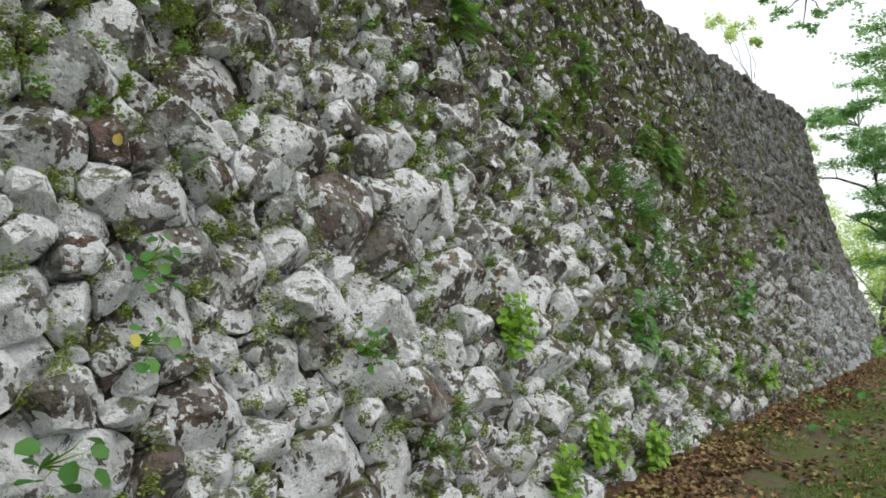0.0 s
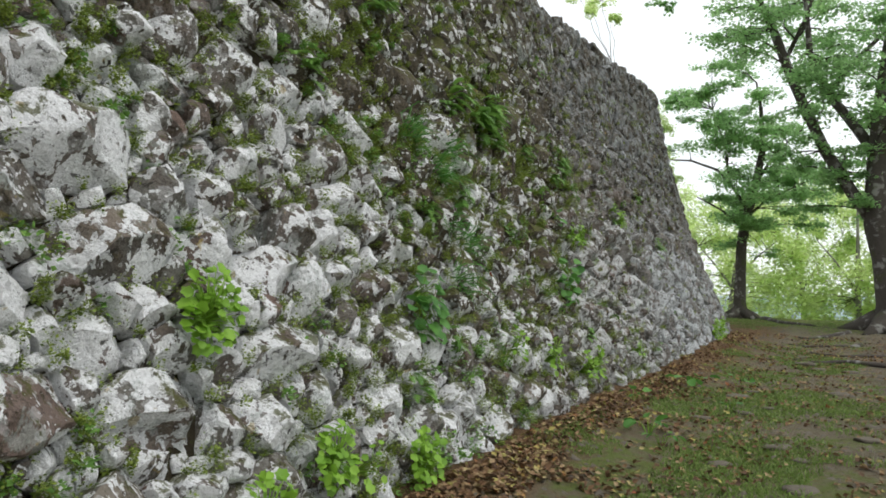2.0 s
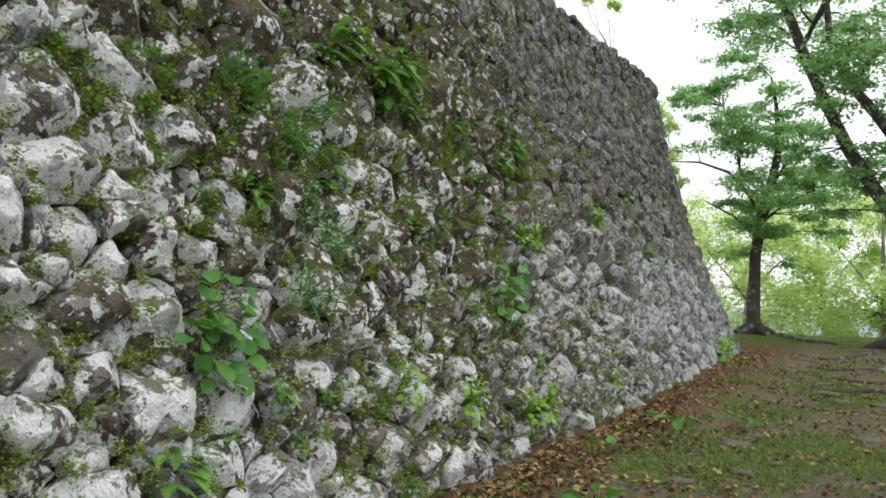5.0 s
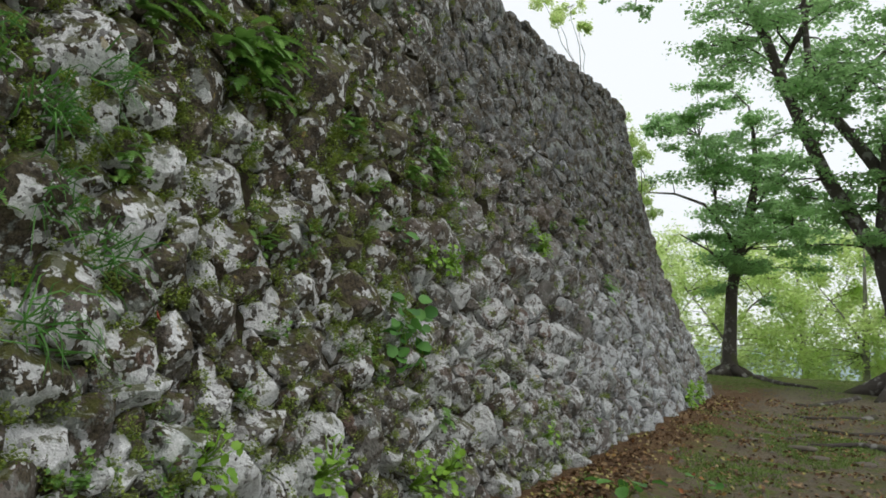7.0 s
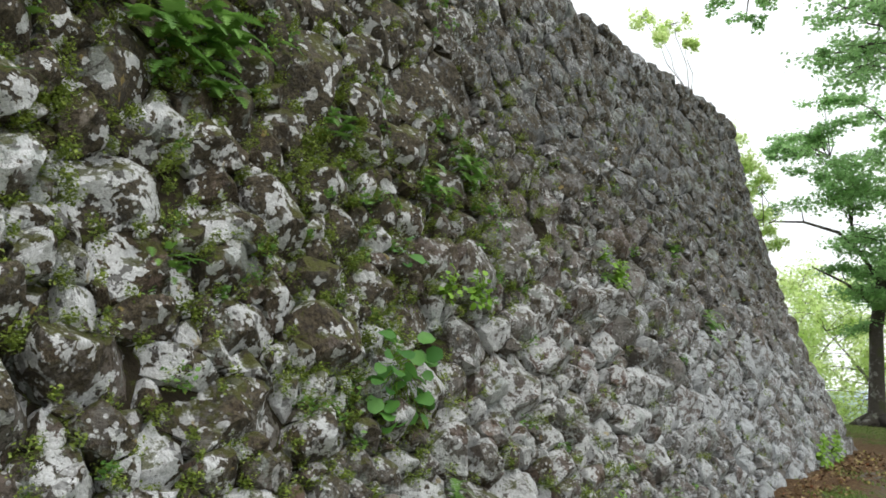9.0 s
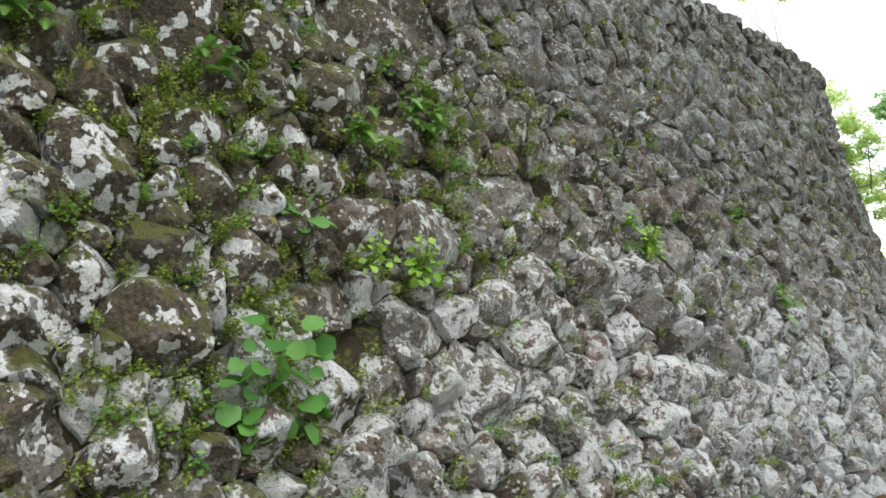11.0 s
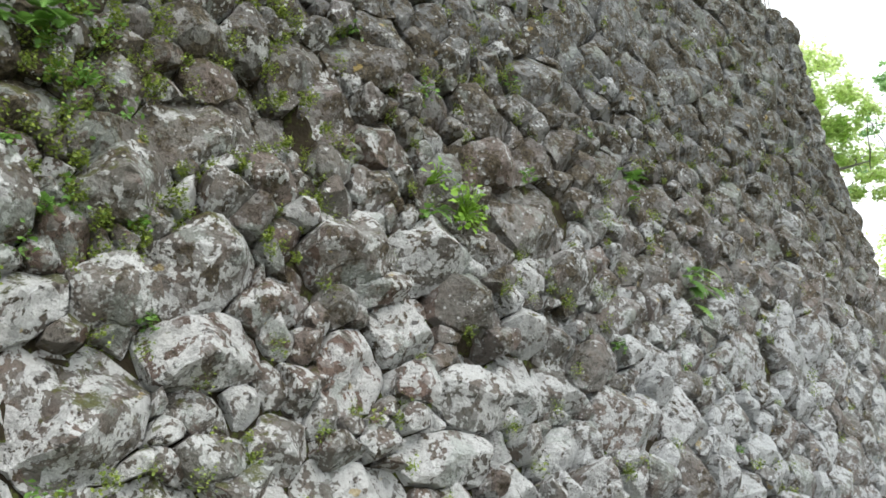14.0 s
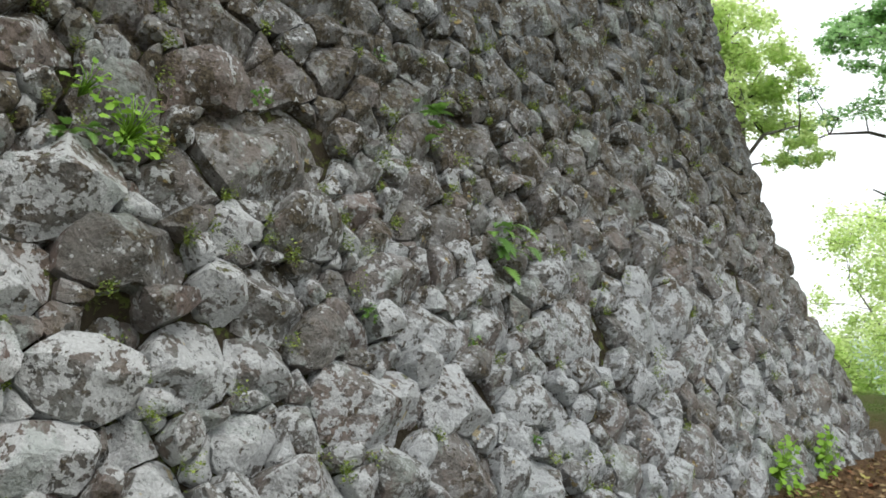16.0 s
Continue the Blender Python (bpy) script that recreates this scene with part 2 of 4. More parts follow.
STONE, SHADED_EARTH, GROUND = stone_material(), shaded_earth_material(), ground_material()
BARK = bark_material("grey_bark", (0.035, 0.03, 0.027), (0.12, 0.105, 0.09))
BARK_PALE = bark_material("pale_bark", (0.16, 0.15, 0.13), (0.36, 0.35, 0.32))
LEAF_WALL = leaf_material("wall_plant_leaf", (0.05, 0.16, 0.03), (0.13, 0.31, 0.06), 0.35)
LEAF_FERN = leaf_material("fern_leaf", (0.09, 0.20, 0.04), (0.21, 0.39, 0.08), 0.35)
LEAF_LIME = leaf_material("lime_leaf", (0.15, 0.31, 0.025), (0.29, 0.50, 0.06), 0.35)
LEAF_SEDUM = leaf_material("yellow_green_sedum", (0.07, 0.12, 0.02), (0.32, 0.40, 0.07), 0.25)
LEAF_TREE = leaf_material("maple_leaf_green", (0.17, 0.32, 0.13), (0.40, 0.62, 0.27), 0.78)
# light green leaf, paled further: backlight and haze are mixed into the colour
LEAF_HAZED = leaf_material("light_green_leaf_hazed", (0.44, 0.60, 0.19), (0.76, 0.87, 0.44), 0.78)


# ---- mesh helpers ----
def mesh_of(name, verts, faces, material, smooth=True, sharp=0):
    me = bpy.data.meshes.new(name)
    me.from_pydata([tuple(v) for v in verts], [], faces)
    me.materials.append(material)
    if smooth:
        me.polygons.foreach_set("use_smooth", [True] * len(me.polygons))
    me.update()
    if sharp:
        me.set_sharp_from_angle(angle=radians(sharp))
    return me


def fast_mesh(name, verts, tris, material, smooth=False):
    """verts (n, 3) and faces of one length (m, k) as arrays."""
    me = bpy.data.meshes.new(name)
    verts, tris = np.asarray(verts, np.float32), np.asarray(tris, np.int32)
    m, k = tris.shape
    me.vertices.add(len(verts))
    me.vertices.foreach_set("co", verts.ravel())
    me.loops.add(m * k)
    me.loops.foreach_set("vertex_index", tris.ravel())
    me.polygons.add(m)
    me.polygons.foreach_set("loop_start", np.arange(m, dtype=np.int32) * k)
    me.polygons.foreach_set("use_smooth", np.full(m, smooth))
    me.materials.append(material)
    me.update(calc_edges=True)
    me.validate()
    return me


def child(name, me, parent, label=""):
    ob = new(name, me)
    ob.parent = parent
    return tagged(ob, label)


# ---- plan: the wall's face, its crest and the ground ----
CORNER_Y = 23.34


def batter(z):
    return 0.335 * z - 0.024 * max(0.0, z - 3.0) ** 2


def face_x(y, z):
    return -2.23 - 0.0178 * y - batter(z)


def corner_y(z):
    """The far edge, which sweeps back as it rises."""
    h = min(max(z, 0.0), 4.8)
    return CORNER_Y - 0.832 * h + 0.0869 * h * h


def crest(y):
    return 4.75 + 0.088 * y


BASE_Y = [-60, 0, 5, 9, 12, 16.4, 20, 22.5, 26, 30, 34, 40, 60, 120, 400]
BASE_Z = [-1.6, 0.05, 0.22, 0.40, 0.48, 0.64, 0.77, 0.87, 1.05, 1.15, 1.0, 0.0, -5.0, -28.0, -60.0]


def ground_z(x, y):
    z = float(np.interp(y, BASE_Y, BASE_Z))
    s = min(1.0, max(0.0, (x + 2.6) / 1.5))
    z -= 0.16 * s * s * (3 - 2 * s) * min(1.0, max(0.0, (26 - y) / 6))
    if x > 5:
        z -= 0.09 * (x - 5) ** 1.25 * min(1.0, 60 / (x + 1))
    if abs(x) < 30 and -20 < y < 60:
        z += 0.05 * noise.noise((x * 0.7, y * 0.7, 3)) + 0.02 * noise.noise((x * 3, y * 3, 8)) + 0.035 * noise.noise((x * 1.0, y * 2.2, 11))
    return z


# ---- ground: one sheet to the horizon ----
def build_ground():
    xs = np.concatenate([[-1500, -600, -250, -100, -50, -25, -14, -9, -6, -4.5], np.arange(-3.6, 4.6, 0.16), [5, 5.6, 6.4, 7.5, 9, 11, 14, 18, 25, 40, 80, 200, 600, 1500]])
    ys = np.concatenate([[-1500, -500, -200, -80, -40, -20, -12, -8, -5, -3, -2, -1], np.arange(0, 30, 0.16), np.arange(30, 46, 0.8), [48, 52, 58, 66, 80, 100, 140, 220, 400, 800, 1500]])
    verts = [(x, y, ground_z(x, y)) for y in ys for x in xs]
    nx, ny = len(xs), len(ys)
    i, j = np.meshgrid(np.arange(nx - 1), np.arange(ny - 1))
    a = (j * nx + i).ravel()
    ob = new("ground", fast_mesh("ground", verts, np.stack([a, a + 1, a + nx + 1, a + nx], 1), GROUND, True))
    return tagged(ob, "brown leaf-strewn forest floor with patchy grass and a trodden path", "ground", kind="structure")


build_ground()

# ---- the rampart ----
rng = np.random.default_rng(5)
# conspicuous stones, by stretches: along the wall, height, long side, short side, slant in degrees, share of pale crust
STONES_FIRST = [(1.38, 1.37, 0.29, 0.25, 53, 0.8), (1.59, 1.16, 0.19, 0.09, 0, 0.8), (1.63, 1.38, 0.25, 0.17, 86, 0.8), (1.63, 0.87, 0.46, 0.28, 0, 0.9),
                (1.71, 2.29, 0.43, 0.23, 3, 0.6), (1.73, 1.86, 0.24, 0.20, 44, 0.9), (1.86, 1.14, 0.21, 0.12, -5, 0.7), (1.87, 0.80, 0.23, 0.16, -69, 0.3),
                (1.95, 1.35, 0.38, 0.29, -19, 0.7), (2.00, 2.60, 0.52, 0.26, 21, 0.8), (2.08, 1.83, 0.43, 0.29, 3, 0.8), (2.12, 1.01, 0.39, 0.27, 4, 0.6),
                (2.26, 1.25, 0.26, 0.14, -1, 0.8), (2.41, 1.53, 0.47, 0.26, 83, 0.7), (2.45, 2.47, 0.65, 0.35, 24, 0.6), (2.62, 1.17, 0.39, 0.32, -56, 0.9)]
STONES_SECOND = [(2.69, 1.68, 0.34, 0.19, 16, 0.8), (2.78, 2.86, 0.54, 0.30, 9, 0.6), (2.82, 1.46, 0.37, 0.25, -3, 0.9), (3.14, 1.88, 0.57, 0.44, 73, 0.3),
                 (3.14, 1.13, 0.47, 0.24, -9, 0.9), (3.39, 1.44, 0.61, 0.36, -6, 0.9), (3.49, 1.81, 0.66, 0.36, 11, 0.1), (3.50, 0.97, 0.47, 0.30, 0, 0.4),
                 (3.58, 2.78, 0.66, 0.37, 16, 0.7), (3.85, 2.48, 0.43, 0.35, 46, 0.9), (3.91, 1.20, 0.39, 0.29, -12, 0.9), (3.97, 2.07, 0.74, 0.41, 0, 0.7),
                 (3.99, 3.15, 0.37, 0.23, 4, 0.8), (4.08, 1.63, 0.69, 0.37, 0, 0.4), (4.18, 0.93, 0.69, 0.38, -3, 0.6), (4.25, 2.56, 0.28, 0.19, 42, 0.8)]
STONES_THIRD = [(4.49, 1.92, 0.44, 0.28, 26, 0.5), (4.61, 1.16, 0.37, 0.25, -51, 0.8), (4.63, 2.50, 0.41, 0.19, 9, 0.6), (4.71, 1.64, 0.52, 0.33, 14, 0.8),
                (4.84, 2.20, 0.32, 0.19, 13, 0.8), (4.90, 0.80, 0.49, 0.29, -2, 0.8), (5.06, 1.14, 0.52, 0.27, -3, 0.7), (5.06, 2.17, 0.31, 0.17, 25, 0.8),
                (5.18, 1.88, 0.37, 0.32, 33, 0.4), (5.19, 1.52, 0.55, 0.28, -6, 0.9), (5.34, 1.13, 0.37, 0.26, 0, 0.7), (5.41, 1.82, 0.42, 0.31, 25, 0.5),
                (5.45, 1.49, 0.45, 0.28, 20, 0.8), (5.60, 1.33, 0.18, 0.13, 8, 0.3), (5.62, 0.98, 0.23, 0.12, -4, 0.9), (5.74, 1.84, 0.40, 0.31, 0, 0.9)]
STONES_FOURTH = [(5.83, 1.07, 0.33, 0.18, -13, 0.5), (6.03, 0.77, 0.37, 0.17, -7, 0.7), (6.09, 2.08, 0.37, 0.23, -10, 0.9), (6.09, 1.50, 0.38, 0.23, 0, 0.3),
                 (6.12, 1.21, 0.27, 0.14, 2, 0.8), (6.37, 1.10, 0.39, 0.30, -71, 0.8), (6.66, 2.05, 0.52, 0.28, 20, 0.6), (6.70, 0.86, 0.37, 0.22, -4, 0.8),
                 (6.79, 1.78, 0.34, 0.16, 0, 0.8), (6.87, 1.10, 0.51, 0.30, -14, 0.9), (7.09, 1.55, 0.50, 0.25, -5, 0.9), (7.14, 2.10, 0.34, 0.16, 16, 0.8),
                 (7.23, 0.65, 0.25, 0.21, -31, 0.9), (7.42, 0.77, 0.30, 0.20, -11, 0.8), (7.85, 1.13, 0.09, 0.07, -4, 0.9), (7.90, 1.48, 0.33, 0.21, 5, 0.5)]
STONES_FIFTH = [(7.94, 2.28, 0.31, 0.18, 47, 0.8), (8.16, 1.10, 0.34, 0.19, -8, 0.8), (8.26, 2.69, 0.30, 0.26, 15, 0.9), (8.34, 2.07, 0.21, 0.18, -19, 0.9),
                (8.45, 1.31, 0.32, 0.19, 3, 0.6), (8.57, 1.69, 0.53, 0.29, -7, 0.4), (8.71, 1.17, 0.40, 0.17, -13, 0.6), (8.77, 2.42, 0.51, 0.34, 12, 0.8),
                (8.91, 2.09, 0.57, 0.29, -6, 0.8), (8.99, 1.69, 0.36, 0.11, -4, 0.6), (9.22, 1.52, 0.72, 0.25, -16, 0.3), (9.28, 1.07, 0.49, 0.28, 0, 0.7),
                (9.31, 2.75, 0.43, 0.28, 8, 0.8), (9.36, 1.89, 0.39, 0.24, -1, 0.6), (9.36, 2.39, 0.43, 0.21, 5, 0.7), (9.59, 1.61, 0.16, 0.09, -89, 0.9)]
STONES_SIXTH = [(9.69, 1.39, 0.29, 0.23, -1, 0.6), (9.72, 1.59, 0.20, 0.10, -17, 0.8), (9.83, 1.86, 0.47, 0.40, 33, 0.1), (9.89, 2.17, 0.34, 0.18, -21, 0.2),
                (9.95, 2.64, 0.22, 0.15, -30, 0.8), (10.03, 1.39, 0.29, 0.16, -15, 0.3), (10.10, 2.75, 0.46, 0.18, 16, 0.8), (10.30, 2.15, 0.30, 0.27, -26, 0.5),
                (10.61, 1.61, 0.50, 0.31, -12, 0.7), (10.66, 2.88, 0.43, 0.26, 19, 0.2), (10.67, 2.06, 0.50, 0.30, 1, 0.1), (10.81, 1.28, 0.37, 0.19, -10, 0.6),
                (10.97, 2.43, 0.49, 0.32, 7, 0.4), (11.01, 1.71, 0.33, 0.31, 49, 0.4), (11.20, 2.67, 0.33, 0.21, 16, 0.4), (11.29, 1.39, 0.21, 0.14, -26, 0.3)]
STONES_SEVENTH = [(11.29, 1.97, 0.43, 0.32, -5, 0.4), (11.39, 1.69, 0.33, 0.15, 9, 0.7), (11.42, 2.40, 0.54, 0.43, 18, 0.5), (11.44, 1.50, 0.36, 0.25, -6, 0.7),
                  (11.59, 2.86, 0.46, 0.22, 12, 0.5), (11.64, 2.07, 0.29, 0.20, 18, 0.8), (11.76, 1.71, 0.65, 0.51, 3, 0.5), (11.93, 2.13, 0.36, 0.26, 21, 0.5),
                  (12.02, 2.56, 0.49, 0.32, 32, 0.5), (12.06, 1.34, 0.52, 0.24, -11, 0.7), (12.23, 1.67, 0.29, 0.17, -26, 0.4), (12.24, 1.52, 0.25, 0.08, -4, 0.3),
                  (12.29, 1.90, 0.60, 0.32, 6, 0.6), (12.31, 2.28, 0.55, 0.36, 23, 0.5), (12.39, 2.90, 0.75, 0.34, 13, 0.5), (12.57, 1.56, 0.32, 0.24, -12, 0.5)]
STONES_EIGHTH = [(12.68, 2.18, 0.63, 0.21, 26, 0.4), (12.92, 1.35, 0.59, 0.23, -5, 0.7), (13.03, 1.88, 0.47, 0.40, -2, 0.6), (13.08, 2.40, 0.57, 0.34, 20, 0.4),
                 (13.28, 2.53, 0.19, 0.15, 32, 0.8), (13.32, 1.66, 0.17, 0.13, -1, 0.6), (13.33, 2.79, 0.33, 0.26, 46, 0.5), (13.33, 1.79, 0.19, 0.12, -19, 0.6),
                 (13.36, 2.08, 0.48, 0.32, 19, 0.6), (13.44, 1.47, 0.57, 0.29, 1, 0.7), (13.48, 3.08, 0.46, 0.28, 19, 0.5), (13.61, 2.46, 0.61, 0.35, 21, 0.6),
                 (13.66, 1.73, 0.42, 0.29, -4, 0.6), (13.81, 1.93, 0.27, 0.15, 9, 0.5), (13.87, 1.47, 0.26, 0.16, 4, 0.7), (13.89, 2.21, 0.63, 0.32, 1, 0.2)]
STONES_NINTH = [(13.91, 2.90, 0.51, 0.36, 21, 0.3), (13.97, 1.66, 0.23, 0.17, 13, 0.8), (14.12, 1.80, 0.46, 0.37, 9, 0.7), (14.15, 2.60, 0.43, 0.32, 38, 0.4),
                (14.34, 2.12, 0.29, 0.22, 25, 0.8), (14.35, 1.45, 0.29, 0.22, -14, 0.8), (14.36, 3.14, 0.54, 0.37, 11, 0.5), (14.58, 2.06, 0.49, 0.38, 2, 0.5),
                (14.69, 2.84, 0.89, 0.48, 16, 0.3), (14.70, 1.50, 0.29, 0.20, -2, 0.6), (14.79, 2.41, 0.50, 0.33, -1, 0.4), (15.09, 1.59, 0.72, 0.41, -2, 0.6),
                (15.19, 2.62, 0.38, 0.18, 27, 0.4), (15.32, 2.23, 0.48, 0.24, -4, 0.4), (15.63, 1.97, 0.50, 0.30, 4, 0.6), (15.74, 1.57, 0.60, 0.28, -4, 0.7)]
STONES_TENTH = [(15.82, 2.88, 0.48, 0.27, 26, 0.6), (16.12, 2.26, 0.65, 0.20, 24, 0.6), (16.43, 2.69, 0.35, 0.28, 10, 0.7), (16.44, 1.55, 0.72, 0.28, -5, 0.6),
                (17.05, 2.01, 0.93, 0.45, -2, 0.6)]
# dark hollows where a stone has sunk back or fallen out
HOLLOWS = [(6.28, 2.52), (3.42, 1.92), (2.33, 2.76), (11.02, 2.02), (13.68, 2.87), (13.64, 2.33), (13.9, 1.86), (12.83, 3.0), (8.98, 2.5), (10.75, 1.9), (12.75, 3.16), (10.55, 2.92)]


def paleness(y):
    """How far pale crust lichen covers a stone, by the stretch of wall."""
    if 6.6 < y < 10.8:
        return float(np.clip(rng.choice((0.3, 0.42, 0.85)) + rng.normal(0, 0.08), 0, 1))
    return float(np.clip(rng.normal(0.7 if y < 6.6 else 0.52, 0.19), 0.05, 1))


def beads(y, z, r, aspect, slant):
    """A long stone as a few circles in a row, of which its outline is the hull."""
    n = 1 if aspect < 1.25 else 2 if aspect < 1.8 else 3
    reach = r * (aspect - 1)
    c, d = math.cos(slant), math.sin(slant)
    return [(y + c * reach * (2 * k / max(n - 1, 1) - 1) * (n > 1), z + d * reach * (2 * k / max(n - 1, 1) - 1) * (n > 1), r) for k in range(n)]


def sow():
    """Circles (along, up, radius, owner) of the stones: the conspicuous ones, then ever smaller ones into the room that is left."""
    buf = np.zeros((22000, 4))
    n, pale = 0, []
    known = STONES_FIRST + STONES_SECOND + STONES_THIRD + STONES_FOURTH + STONES_FIFTH + STONES_SIXTH + STONES_SEVENTH + STONES_EIGHTH + STONES_NINTH + STONES_TENTH
    for y, z, long, short, slant, crust in known:
        for bead in beads(y, z, 0.46 * short, long / short, radians(slant)):
            buf[n] = (*bead, len(pale))
            n += 1
        pale.append(crust)
    for r, tries in ((0.17, 260), (0.14, 1100), (0.115, 3000), (0.09, 7000), (0.068, 12000), (0.05, 16000), (0.036, 16000), (0.027, 14000)):
        yy, zz = rng.uniform(-2.0, CORNER_Y, tries), rng.uniform(-0.15, 6.8, tries)
        rr = r * rng.uniform(0.86, 1.16, tries)
        aspect, slant = 1 + rng.uniform(0, 1, tries) ** 1.3 * 1.1, rng.normal(0.1, 0.55, tries)
        for y, z, q, w, a in zip(yy, zz, rr, aspect, slant):
            if z > crest(y) - 0.04 or y > corner_y(z) - 0.05 or (q < 0.06 and (z > 3.9 or y > 17.5 or y < 0.5)) or (q < 0.032 and (z > 3.0 or y > 14)) or z < np.interp(y, BASE_Y, BASE_Z) - 0.2:
                continue
            row = beads(y, z, q, w, a)
            if all(np.all(np.hypot(buf[:n, 0] - p, buf[:n, 1] - h) > (buf[:n, 2] + q) * 0.88) for p, h, q in row):
                for bead in row:
                    buf[n] = (*bead, len(pale))
                    n += 1
                pale.append(paleness(y))
    return buf[:n], pale


def cut(poly, nx, nz, c):
    """The part of a polygon with nx * x + nz * z <= c."""
    out = []
    for k in range(len(poly)):
        p, q = poly[k - 1], poly[k]
        a, b = nx * p[0] + nz * p[1] - c, nx * q[0] + nz * q[1] - c
        if (a <= 0) != (b <= 0):
            f = a / (a - b)
            out.append((p[0] + f * (q[0] - p[0]), p[1] + f * (q[1] - p[1])))
        if b <= 0:
            out.append(q)
    return out


def hull(points):
    """The convex hull, anticlockwise."""
    pts = sorted(set((round(p[0], 5), round(p[1], 5)) for p in points))
    halves = []
    for run in (pts, pts[::-1]):
        h = []
        for p in run:
            while len(h) > 1 and (h[-1][0] - h[-2][0]) * (p[1] - h[-2][1]) - (h[-1][1] - h[-2][1]) * (p[0] - h[-2][0]) <= 0:
                h.pop()
            h.append(p)
        halves.append(h[:-1])
    return halves[0] + halves[1]


def outlines(seeds, count):
    corners = [[] for _ in range(count)]
    for u, v, r, owner in seeds:
        w = r * 2.3 + 0.05
        poly = [(u - w, v - w), (u + w, v - w), (u + w, v + w), (u - w, v + w)]
        du, dv = seeds[:, 0] - u, seeds[:, 1] - v
        d = np.hypot(du, dv)
        for j in np.argsort(d)[1:36]:
            if d[j] > 0.9:
                break
            if d[j] < 1e-6:
                continue
            nx, nz = du[j] / d[j], dv[j] / d[j]
            m = (d[j] ** 2 + r * r - seeds[j, 2] ** 2) / (2 * d[j])
            poly = cut(poly, nx, nz, nx * u + nz * v + m)
            if len(poly) < 3:
                break
        if len(poly) > 2:
            corners[int(owner)] += cut(poly, 0, 1, crest(u) + rng.uniform(-0.025, 0.025))
    cells = []
    for pts in corners:
        poly = hull(pts) if len(pts) > 2 else []
        cells.append(np.array(poly) if len(poly) > 2 else None)
    return cells


def warp(u, v):
    """Bends the outlines, so that neighbours still fit each other."""
    a = 0.055 * noise.noise((u * 2.6, v * 2.6, 21)) + 0.028 * noise.noise((u * 7, v * 7, 25))
    b = 0.055 * noise.noise((u * 2.6, v * 2.6, 31)) + 0.028 * noise.noise((u * 7, v * 7, 35))
    return u + a, v + b


LARGE = (26, (1.0, 1.0, 0.95, 0.86, 0.70, 0.50, 0.26))
SMALL = (15, (1.0, 1.0, 0.93, 0.76, 0.42))


